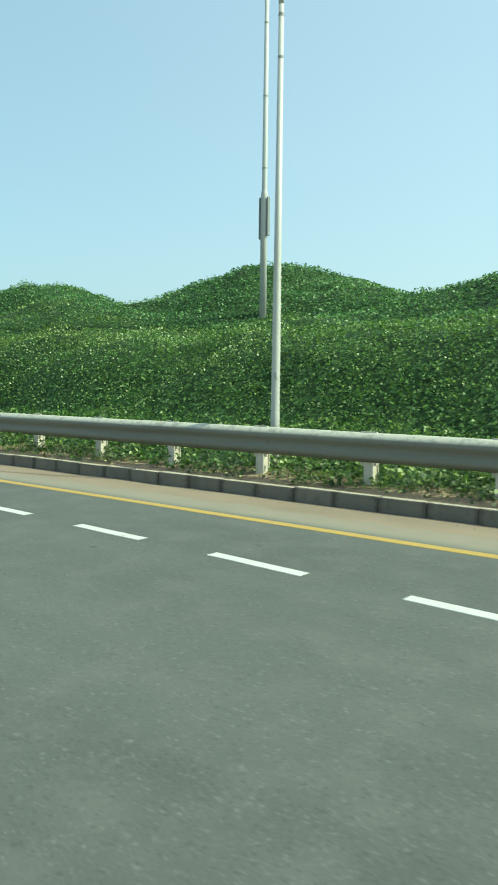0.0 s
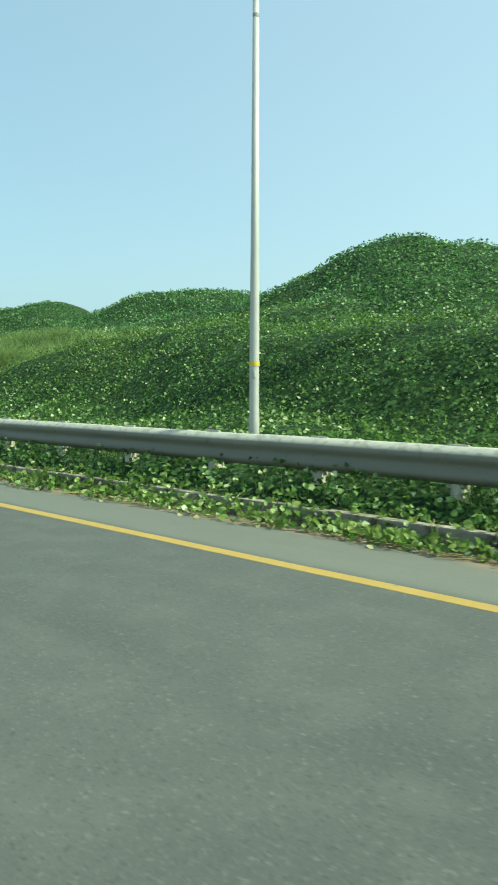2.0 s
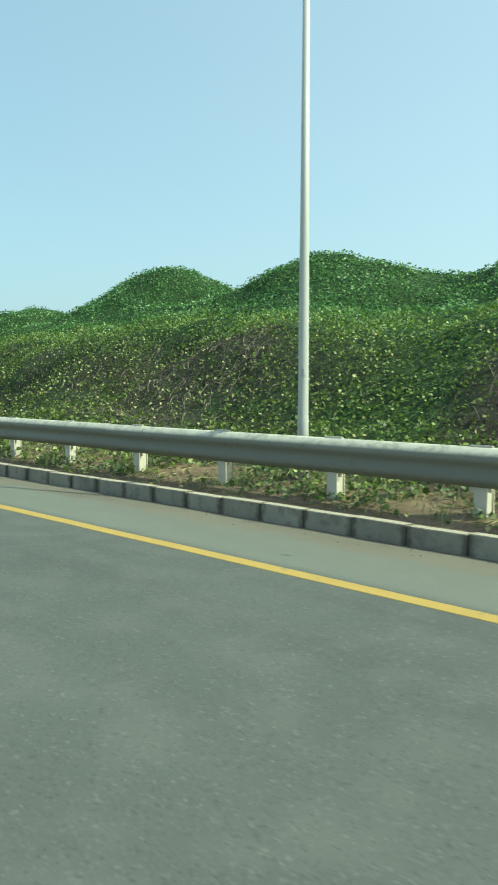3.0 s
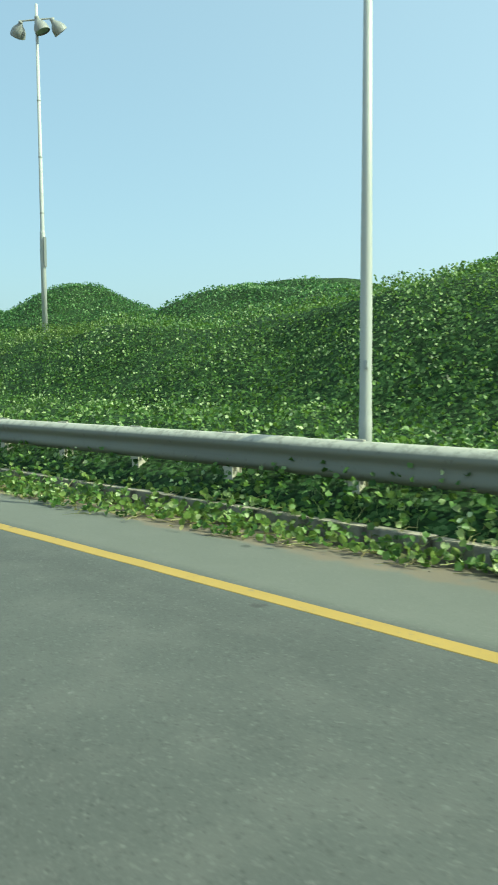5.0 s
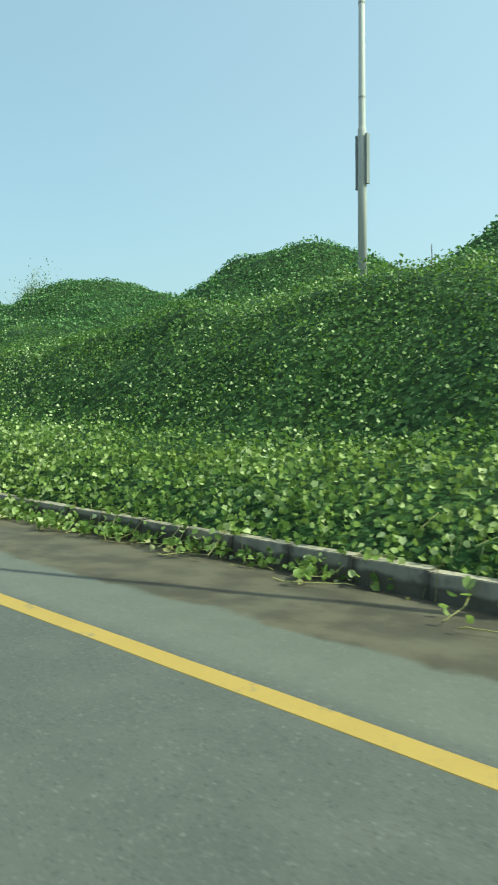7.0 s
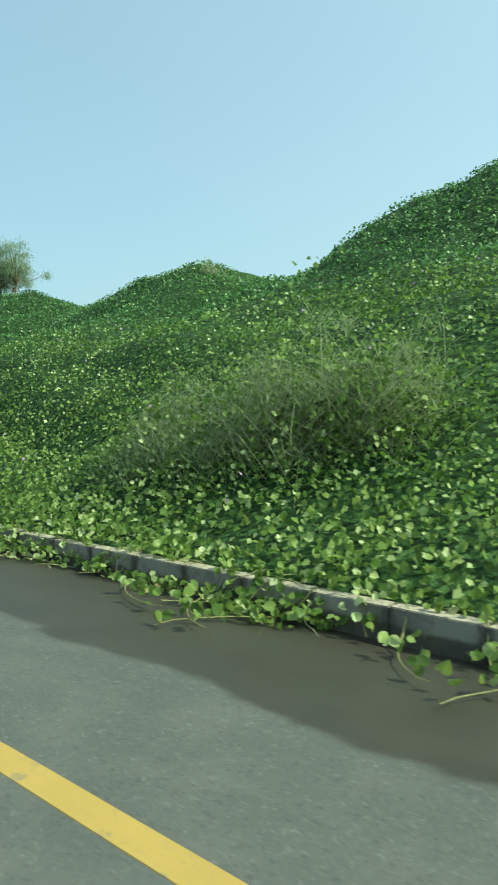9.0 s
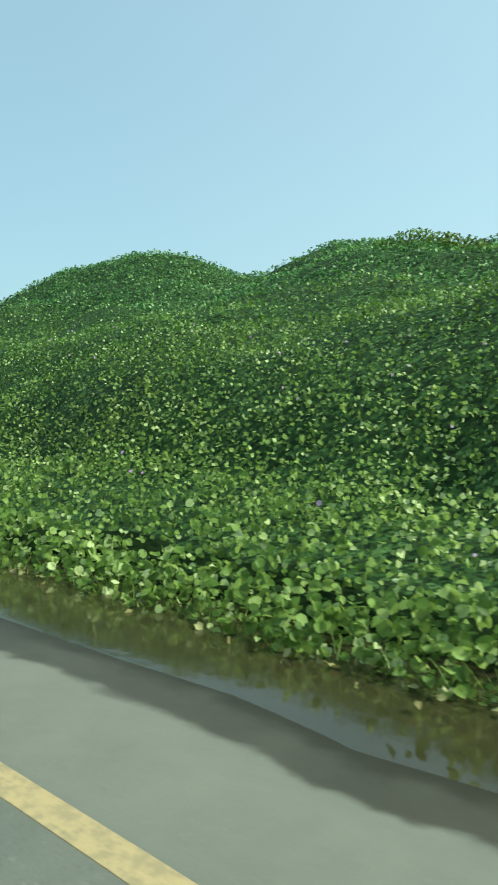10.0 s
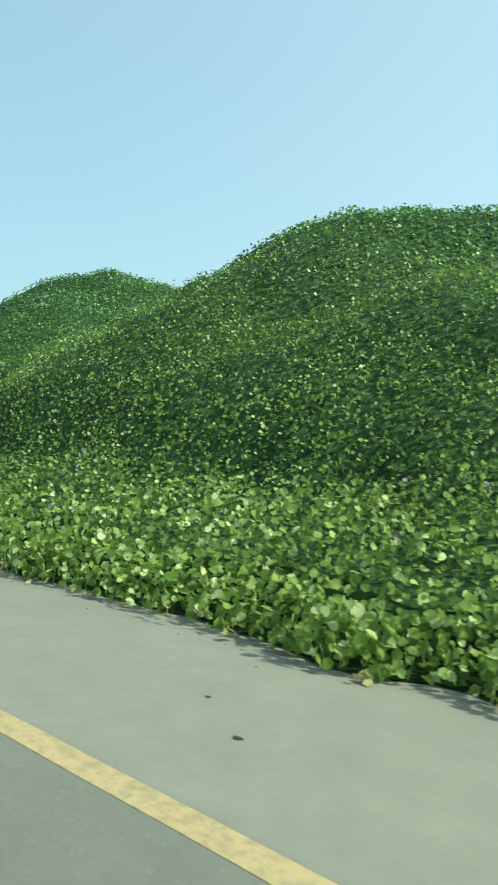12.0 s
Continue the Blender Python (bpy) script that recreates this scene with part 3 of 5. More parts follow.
def spread(lo, hi, step, far):
    """Even steps between lo and hi, then ever longer ones out to far."""
    mid = np.arange(lo, hi + step / 2, step)
    out = step * 1.5 ** np.arange(1, 40)
    left, right = lo - np.cumsum(out), hi + np.cumsum(out)
    return np.concatenate([left[left > -far][::-1], mid, right[right < far]])


def grid_faces(nx, ny):
    a = (np.arange(nx - 1)[:, None] * ny + np.arange(ny - 1)[None]).ravel()
    return np.stack([a, a + ny, a + ny + 1, a + 1], 1)


def build_ground():
    xs = spread(-440, 20, 0.8, 2600)
    ys = np.concatenate([np.linspace(-2400, -30, 18), np.linspace(-14, 1.6, 4), [2.12, 2.18, 2.4], np.arange(2.7, 30, 0.4), 30 + np.cumsum(2.0 * 1.35 ** np.arange(18))])
    gx, gy = np.meshgrid(xs, ys, indexing="ij")
    gy = gy + (kerb_y(gx) - 2.07) * ease(gy, 1.0, 1.6) * ease(gy, 8.0, 4.0)
    z = land_z(gx, gy)
    z = np.where(gy < kerb_y(gx) + 0.08, -0.36, z)
    away = ease(np.maximum(np.abs(gx + 210) - 250, 0), 0, 120)
    z = z * (1 - away) + away * np.where(gy > 3, 2.4 * ease(gy, 3, 12), -0.32)
    far = ease(gy, 26, 60)
    z = z * (1 - far) + 2.2 * far
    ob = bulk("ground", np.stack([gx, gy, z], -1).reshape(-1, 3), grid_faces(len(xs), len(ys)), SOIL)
    ob.data.polygons.foreach_set("use_smooth", [True] * len(ob.data.polygons))
    tagged(ob, "sandy dune bank overgrown with creeping vines", "ground", kind="structure")


def build_road():
    xs = spread(-450, 40, 0.45, 2500)
    ys = np.concatenate([np.linspace(-13.5, -1.5, 5), np.linspace(-0.9, 0.3, 5), np.arange(0.45, 3.21, 0.15)])
    gx, gy = np.meshgrid(xs, ys, indexing="ij")
    z = road_z(gx, gy)
    ob = bulk("road", np.stack([gx, gy, z], -1).reshape(-1, 3), grid_faces(len(xs), len(ys)), ROAD)
    tagged(ob, "worn grey asphalt road with sand along its edge", "road", kind="structure")


def strip(name, x0, x1, mid, width, material, label, parent=None, step=1.0, lift=0.004):
    """A painted strip lying on the road between two x, with its middle at y = mid(x)."""
    n = max(2, int(abs(x1 - x0) / step) + 1)
    xs = np.linspace(x0, x1, n)
    m = np.array([mid(x) for x in xs])
    rag = (ripple(xs, xs * 0 + width, 0.35, 9) - 0.5) * 0.012
    a, b = np.stack([xs, m - width / 2 + rag, 0 * xs], -1), np.stack([xs, m + width / 2 + rag, 0 * xs], -1)
    rim = np.array([0, 0.004, 0])
    v = np.concatenate([a - rim, a, b, b + rim])
    v[:, 2] = road_z(v[:, 0], v[:, 1]) + np.repeat([-0.002, lift, lift, -0.002], n)
    i = np.arange(n - 1)
    i = np.concatenate([i, i + n, i + 2 * n])
    ob = bulk(name, v, np.stack([i, i + n, i + n + 1, i + 1], 1)[:, ::-1] if x1 > x0 else np.stack([i, i + n, i + n + 1, i + 1], 1), material, parent)
    ob.data.shade_flat()
    return tagged(ob, label, kind="structure") if parent is None else ob


def build_markings():
    tagged(strip("edge_line", -900, 300, lambda x: 0.0, 0.15, YELLOW, "yellow painted edge line, worn thin further on", step=0.6), category="road marking")
    short = lambda x: float(np.interp(-x, [-10, 2.4, 4.4, 20.4, 36.2, 53], [-2.25, -1.75, -1.62, -1.0, -0.46, -0.18]))
    for i in range(30):
        x = 5.456 - 1.986 * i
        ob = strip("merge_dash", x, x + 1.06, short, 0.13, WHITE, "short white dash of the closing merge lane", step=0.2)
        tagged(ob, category="road marking", group="short dashes of the merge lane")
    long = lambda x: float(np.interp(-x, [80, 100, 116, 178, 197, 213, 276, 281], [-3.6, -3.29, -3.07, -2.3, -2.04, -1.63, -0.33, -0.27]))
    for i in range(-1, 12):
        x = -97.5 - 16.05 * i
        ob = strip("lane_dash", x - 4.6, x, long, 0.17, WHITE, "long white lane dash on the asphalt", step=0.5)
        tagged(ob, category="road marking", group="long lane dashes")
    def wander(x):
        return -1.41 - (x + 46.0) * 0.006 + 0.08 * (float(ripple(x, 0.0, 2.2, 21)) - 0.5) + 0.06 * (float(ripple(x, 0.0, 0.5, 22)) - 0.5)
    x = -52.0
    while x < -43.2:
        size = random.uniform(0.25, 1.1)
        ob = strip("filled_crack", x, min(x + size, -43.0), wander, random.uniform(0.014, 0.026), CHALK, "thin pale filled crack along the asphalt", step=0.08)
        tagged(ob, category="crack", group="broken filled crack in the asphalt")
        x += size + random.uniform(0.05, 0.3)
    x = -110.4
    while x < -108.7:
        size = random.uniform(0.06, 0.3)
        off = random.uniform(-0.025, 0.025)
        ob = strip("filled_crack", x, x + size, lambda x: -0.46 + off + 0.08 * (float(ripple(x, 0.0, 0.6, 23)) - 0.5), random.uniform(0.008, 0.03), CHALK, "scratchy pale mark along the asphalt", step=0.06)
        tagged(ob, category="crack", group="scratchy pale mark on the asphalt")
        x += size * random.uniform(0.7, 1.3) + 0.02


build_ground()
build_road()
build_markings()


def build_water():
    bm = bmesh.new()
    xs = np.arange(-331, -294.9, 0.5)
    rows = []
    for x in xs:
        y0 = 0.9
        rows.append([bm.verts.new((x, y, -0.084)) for y in np.linspace(y0, 3.0, 6)])
    for a, b in zip(rows, rows[1:]):
        for j in range(5):
            bm.faces.new((a[j], b[j], b[j + 1], a[j + 1]))
    tagged(link("water", bm, WATER), "shallow muddy puddle standing along the road edge", "water", kind="structure")


build_water()


# ---- leaves ----
RNG = np.random.default_rng(7)


def normals_at(x, y):
    e = 0.25
    gx = (land_z(x + e, y) - land_z(x - e, y)) / (2 * e)
    gy = (land_z(x, y + e) - land_z(x, y - e)) / (2 * e)
    n = np.stack([-gx, -gy, np.ones_like(gx)], -1)
    return n / np.linalg.norm(n, axis=1, keepdims=True)


def unit(v):
    return v / np.maximum(np.linalg.norm(v, axis=-1, keepdims=True), 1e-9)


def leaf_frames(nrm, tilt):
    """For each leaf its length, width and face directions, with the face leaning off nrm at random."""
    n = unit(nrm + RNG.normal(0, tilt, nrm.shape))
    a = unit(np.cross(n, RNG.normal(0, 1, nrm.shape)))
    return a, np.cross(n, a), n


ROUND = np.array([(-0.38, 0.0, 0.0), (-0.50, 0.26, 0.14), (0.08, 0.46, 0.24), (0.5, 0.0, -0.06), (0.08, -0.46, 0.24), (-0.50, -0.26, 0.14)])
BROAD = np.array([(-0.36, 0.0, 0.0), (-0.50, 0.18, 0.09), (-0.30, 0.41, 0.21), (0.08, 0.46, 0.25), (0.38, 0.26, 0.12), (0.5, 0.0, -0.10),
                  (0.38, -0.26, 0.12), (0.08, -0.46, 0.25), (-0.30, -0.41, 0.21), (-0.50, -0.18, 0.09)])
OVAL = np.array([(-0.34, 0.0, 0.0), (-0.48, 0.22, 0.10), (-0.10, 0.46, 0.24), (0.32, 0.34, 0.16), (0.5, 0.0, -0.08),
                 (0.32, -0.34, 0.16), (-0.10, -0.46, 0.24), (-0.48, -0.22, 0.10)])
PLAIN = np.array([(-0.5, 0.0, 0.0), (0.0, 0.5, 0.12), (0.5, 0.0, 0.0), (0.0, -0.5, 0.12)])


def scatter_leaves(name, at, nrm, size, tilt, shape, material):
    a, b, n = leaf_frames(nrm, tilt)
    s = size[:, None, None]
    bend = RNG.uniform(0.3, 1.6, len(at))[:, None, None]
    v = at[:, None] + s * (shape[None, :, :1] * a[:, None] + shape[None, :, 1:2] * b[:, None] + bend * shape[None, :, 2:] * n[:, None])
    k, i = len(shape), np.arange(len(at))[:, None]
    quads = {6: [(0, 3, 2, 1), (0, 5, 4, 3)], 8: [(0, 3, 2, 1), (0, 5, 4, 3), (0, 7, 6, 5)], 10: [(0, 3, 2, 1), (0, 5, 4, 3), (0, 7, 6, 5), (0, 9, 8, 7)]}.get(k)
    if quads:
        f = (i[:, :, None] * k + np.array(quads)[None]).reshape(-1, 4)
    else:
        f = np.concatenate([i * k + np.array([[0, 2, 1]]), i * k + np.array([[0, 3, 2]])])
    ob = bulk(name, v.reshape(-1, 3), f, material)
    if k > 4:
        ob.data.polygons.foreach_set("use_smooth", [True] * len(ob.data.polygons))
    return ob


def bare(x, y):
    """How bare the ground is: sandy verge, dry slope, grass patches."""
    back = kerb_y(x) + 0.13
    verge = ripple(x, y, 1.5, 11)
    gap1 = ease(-x, 189.6, 192) * ease(-x, 209.5, 206) * ease(y, back + 1.3 - 0.9 * ease(-x, 200, 204), back + 0.6 - 0.48 * ease(-x, 200, 204))
    gap2 = ease(-x, 73, 82) * ease(-x, 149, 134) * ease(y, back + 2.2, back + 1.1) * np.clip(0.42 + 0.55 * verge + 0.5 * ease(-x, 78, 82) * ease(-x, 95, 91), 0, 1)
    gap3 = ease(-x, 63, 52) * ease(y, back + 0.6, back + 0.25) * ease(verge, 0.2, 0.6)
    dry = np.maximum(0.8 * ease(-x, 101.5, 103.5) * ease(-x, 107.5, 104.5), 0.95 * ease(-x, 90.5, 92.5) * ease(-x, 98, 96) * ease(y, 7.2, 6.4))
    dry = np.maximum(dry, 0.55 * ease(-x, 109, 112) * ease(-x, 123, 119) * ease(ripple(x, y, 1.3, 37), 0.52, 0.68)) * ease(y, 4.6, 5.4) * ease(y, 7.8, 6.8) * ease(ripple(x, y, 1.8, 12), 0.2, 0.5)
    grass = ease(-x, 78, 81) * ease(-x, 97, 91) * ease(y, 6.3, 7.2) * ease(y, 10.5, 9) * 0.8
    hole = 0.75 * np.exp(-(((x + 84.3) / 2.6) ** 2 + ((y - 6.5) / 0.9) ** 2))
    return np.clip(np.maximum.reduce([gap1, gap2, gap3, dry * 0.95, grass, hole]), 0, 1)


def vine_front(x):
    """How far the vines creep over the kerb onto the road."""
    base = np.interp(-x, [-30, 54, 59, 76, 81, 152, 159, 180, 188.1, 189.3, 205, 211, 216, 221, 232, 283, 293, 304, 316, 331, 345, 352, 360, 366, 371, 379, 440],
                     [2.35, 2.25, 1.5, 1.55, 2.4, 2.5, 1.5, 1.3, 2.25, 3.0, 2.95, 2.72, 2.62, 2.42, 2.15, 2.85, 2.45, 2.2, 2.42, 1.85, 1.35, 1.5, 1.88, 1.85, 1.95, 2.35, 2.3])
    return base + (ripple(x, 0 * x, 1.1, 13) - 0.5) * 0.38 + (ripple(x, 0 * x, 0.4, 14) - 0.5) * 0.2


def under_z(x, y):
    """What the vines lie on: land, kerb or road."""
    k = kerb_y(x)
    return np.where(y > k + 0.13, land_z(x, y), np.where(y > k, 0.085, road_z(x, y)))


def vine_field(name, x0, x1, y0, y1, density, size, tilt, shape, material, label, rise):
    n = int(abs(x1 - x0) * (y1 - y0) * density)
    x, y = RNG.uniform(min(x0, x1), max(x0, x1), n), RNG.uniform(y0, y1, n)
    keep = (RNG.random(n) > bare(x, y) * 0.97) & (y > vine_front(x))
    x, y = x[keep], y[keep]
    thin = RNG.random(len(x)) < 0.22 + 0.8 * ripple(x, y, 0.8, 15) + 0.35 * ripple(x, y, 1.7, 24)
    x, y = x[thin], y[thin]
    lush = ease(-x, 284, 296)
    front = ease((y - vine_front(x)) / (0.55 - 0.4 * lush), 0.0, 1.0)
    rise = rise * (1 + 0.35 * lush * ease(y, 5.0, 3.5))
    z = under_z(x, y) + 0.03 + RNG.random(len(x)) ** np.where(y > 9, 2.2, 1.0) * rise * (0.25 + 0.75 * front) * (0.3 + 0.8 * ripple(x, y, 1.3, 16) + 0.6 * ripple(x, y, 0.45, 25))
    slope = normals_at(x, y)
    if y0 > 8:
        # the sides turned away from the road are thinner
        seen = RNG.random(len(x)) < 1 - 0.8 * ease(slope @ np.array([-0.68, 0.73, 0.0]) - 0.09 * slope[:, 2], 0.05, 0.3)
        x, y, z, slope = x[seen], y[seen], z[seen], slope[seen]
    lean = (ease(-x, 212, 222) * ease(y, 5.5, 4.0))[:, None]
    nrm = unit((slope * 0.5 + np.array([0.2, -0.15, 0.6])) * (1 - lean) + np.array([0.2, -0.5, 0.55]) * lean)
    size = RNG.uniform(size[0], size[1], len(x))
    ob = scatter_leaves(name, np.stack([x, y, z], -1), nrm, size, tilt, shape, material)
    return tagged(ob, label, "vine leaves", kind="stuff")


def vine_hedge(x0, x1, width, density, tall, size, label):
    """Leaves heaped over the kerb, from the road up to the height of the growth behind."""
    n = int(abs(x1 - x0) * width * density)
    x = RNG.uniform(min(x0, x1), max(x0, x1), n)
    d = width * RNG.random(n) ** 0.8
    y = vine_front(x) + d
    low = road_z(x, y)
    top = np.maximum(low + tall * (0.35 + 0.65 * ease(d, 0.0, 0.3)) * (0.6 + 0.7 * ripple(x, y, 0.9, 17)), under_z(x, y) + 0.08)
    k = RNG.random(n) ** 0.85
    z = np.maximum(low + 0.02 + (top - low) * k, under_z(x, y) + 0.02)
    keep = RNG.random(n) < 0.35 + 0.9 * ripple(x, y, 0.5, 18)
    at = np.stack([x, y, z], -1)[keep]
    nrm = unit(np.stack([0.2 + 0 * x, -0.7 + 0.3 * k, 0.28 + 0.4 * k], -1))[keep]
    ob = scatter_leaves("vine_hedge", at, nrm, RNG.uniform(size[0], size[1], len(at)), 0.75, BROAD, VINE_NEAR)
    return tagged(ob, label, "vine leaves", kind="stuff")


vine_field("vine_leaves", 6, -180, 1.2, 4.4, 165, (0.055, 0.095), 0.6, ROUND, VINE, "green creeping vine leaves behind the guard rail", 0.26)
vine_field("vine_leaves", 6, -180, 4.4, 6.4, 270, (0.04, 0.075), 0.95, PLAIN, VINE, "green creeping vine leaves at the foot of the bank", 0.22)
vine_field("vine_leaves", -180, -290, 1.0, 4.2, 280, (0.04, 0.09), 0.72, ROUND, VINE_NEAR, "green creeping vine leaves along the kerb", 0.30)
vine_field("vine_leaves", -290, -394, 1.0, 3.6, 235, (0.047, 0.097), 0.78, OVAL, VINE_NEAR, "broad green creeping vine leaves along the kerb", 0.40)
vine_field("vine_leaves", -290, -396, 3.6, 4.8, 270, (0.045, 0.08), 0.75, ROUND, VINE_NEAR, "broad green creeping vine leaves behind the kerb", 0.38)
vine_field("vine_leaves", -180, -290, 4.2, 6.4, 270, (0.038, 0.074), 0.9, PLAIN, VINE, "green creeping vine leaves below the tall bank", 0.28)
vine_field("vine_leaves", -290, -398, 4.8, 6.4, 330, (0.045, 0.08), 0.8, PLAIN, VINE_NEAR, "green creeping vine leaves below the tall bank", 0.32)
vine_field("vine_leaves", 4, -402, 6.4, 9.0, 305, (0.036, 0.070), 0.85, PLAIN, VINE, "dense green vine leaves on the bank slope", 0.26)
vine_field("vine_leaves", 2, -406, 9.0, 12.0, 105, (0.055, 0.09), 0.65, PLAIN, VINE, "dense green vine leaves on top of the bank", 0.15)
vine_field("vine_leaves", 0, -430, 12.0, 19.5, 114, (0.065, 0.105), 0.65, PLAIN, VINE_HAZED, "dense vine leaves over the dunes, coloured bluer for haze", 0.12)
vine_hedge(-290, -392, 0.8, 240, 0.5, (0.05, 0.112), "heaped green vine leaves hiding the kerb")
vine_hedge(-57, -80, 1.0, 55, 0.18, (0.055, 0.11), "green vine leaves spilling over the kerb")
vine_hedge(-154, -186, 1.1, 55, 0.18, (0.055, 0.11), "green vine leaves spilling over the kerb")
vine_hedge(-208.5, -220, 0.75, 330, 0.2, (0.045, 0.08), "green vine leaves behind the kerb stones")
vine_hedge(-219, -290, 0.8, 58, 0.26, (0.05, 0.09), "green vine leaves spilling over the kerb stones")


def shade_bed(x0, x1, tall, label):
    """Litter sheet blackened as shade under the heaped vines, from their front edge up over the kerb."""
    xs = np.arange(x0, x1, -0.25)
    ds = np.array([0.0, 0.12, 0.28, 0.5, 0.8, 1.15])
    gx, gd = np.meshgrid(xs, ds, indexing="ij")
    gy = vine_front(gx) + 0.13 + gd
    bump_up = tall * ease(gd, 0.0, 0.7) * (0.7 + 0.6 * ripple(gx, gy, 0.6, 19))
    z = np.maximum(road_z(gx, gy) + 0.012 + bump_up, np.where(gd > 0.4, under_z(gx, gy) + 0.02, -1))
    ob = bulk("vine_shade_sheet", np.stack([gx, gy, z], -1).reshape(-1, 3), grid_faces(len(xs), len(ds))[:, ::-1], SHADED_LITTER)
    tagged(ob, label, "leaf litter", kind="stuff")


shade_bed(-291, -395, 0.07, "matted leaf litter sheet, blackened for the shade under the heaped vines")


def vine_clump(x, y, wide, tall, count, label, deep=0.4, material=None):
    """A small heap of leaves round the foot of a post."""
    a, d = RNG.uniform(0, 2 * math.pi, count), RNG.random(count) ** 0.6
    px, py = x + wide * d * np.cos(a), y + deep * d * np.sin(a)
    pz = under_z(px, py) + tall * (1 - d ** 2) * RNG.random(count) ** 0.6
    nrm = unit(np.stack([0.4 * np.cos(a), 0.4 * np.sin(a) - 0.4, 0.6 + 0 * a], -1))
    ob = scatter_leaves("vine_clump", np.stack([px, py, pz], -1), nrm, RNG.uniform(0.045, 0.085, count), 0.6, ROUND, material or VINE_NEAR)
    tagged(ob, label, "vine leaves", kind="stuff")


vine_clump(-211.65, 2.76, 1.1, 0.62, 1100, "vine leaves heaped round the foot of the sign post", 0.16)
vine_clump(-189.6, 3.2, 0.75, 0.36, 420, "vine leaves heaped round the foot of a street lamp", 0.3)
vine_clump(-188.3, 2.7, 0.8, 0.3, 480, "vine leaves spilling over the end of the bare verge", 0.42)
vine_clump(-320.6, 15.2, 2.2, 0.5, 1600, "vine leaves heaped on the crest of the dune", 0.7, VINE)
vine_clump(-351.6, 14.0, 0.3, 0.45, 60, "loose vine shoot standing above the crest", 0.2, VINE)


# ---- guard rail ----
RAIL_Y = 2.62


def build_guard_rail():
    rail = thing("guard_rail", (0, 0, 0), "galvanised steel guard rail on short pale posts", "guard rail")
    top, low = 0.865, 0.455
    section = [(0.165, top - 0.010), (0.155, top), (0.105, top - 0.012), (0.06, top - 0.042), (0.022, top - 0.078), (0.004, top - 0.112), (0.006, top - 0.14), (0.026, top - 0.17), (0.046, top - 0.20), (0.052, top - 0.225), (0.044, top - 0.255), (0.026, top - 0.29), (0.014, top - 0.325), (0.022, top - 0.36), (0.055, top - 0.392), (0.10, low)]
    step, xe = 3.836, -182.7
    bm = bmesh.new()
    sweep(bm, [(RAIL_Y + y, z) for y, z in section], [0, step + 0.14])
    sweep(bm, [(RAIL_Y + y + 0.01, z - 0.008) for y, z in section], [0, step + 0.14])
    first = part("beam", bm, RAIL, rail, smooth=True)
    first.location = (xe, 0, 0)
    n = int((24 - xe) / step)
    for i in range(1, n):
        ob = new("beam", first.data)
        ob.parent = rail
        ob.location = (xe + step * i, 0.004 * (i % 2), 0.004 * math.sin(i * 1.7))
    bm = bmesh.new()
    # a C-shaped post with its spacer
    for c, s in (((0.02, 0.19, 0.31), (0.014, 0.15, 0.98)), ((-0.03, 0.115, 0.31), (0.15, 0.014, 0.98)), ((-0.03, 0.265, 0.31), (0.15, 0.014, 0.98))):
        block(bm, (c[0], RAIL_Y + c[1], c[2]), s)
    post = part("post", bm, POST, rail)
    bm = bmesh.new()
    block(bm, (-0.05, RAIL_Y + 0.16, 0.64), (0.26, 0.035, 0.485), 0.006)
    spacer = part("spacer", bm, POST, rail)
    for k in range(106):
        x = float(np.interp(k - 14, [-14, 0, 7, 15, 23, 31, 40, 47, 55, 88, 91], [21.4, -5.39, -19.03, -34.28, -49.66, -64.75, -81.96, -95.51, -110.9, -174.15, -179.9]))
        if k == 0:
            p, s = post, spacer
        else:
            p, s = new("post", post.data), new("spacer", spacer.data)
            p.parent = s.parent = rail
        wob = 0.03 * math.sin(k * 2.3)
        p.location = (x, wob * 0.3, wob)
        s.location = (x, 0, 0)
    bm = bmesh.new()
    sweep(bm, [(RAIL_Y + y + 0.03 * (1 if z < 0.7 else 1), z) for y, z in section], [xe - 0.32, xe - 0.3, xe + 0.05])
    part("end_piece", bm, RAIL, rail)


build_guard_rail()


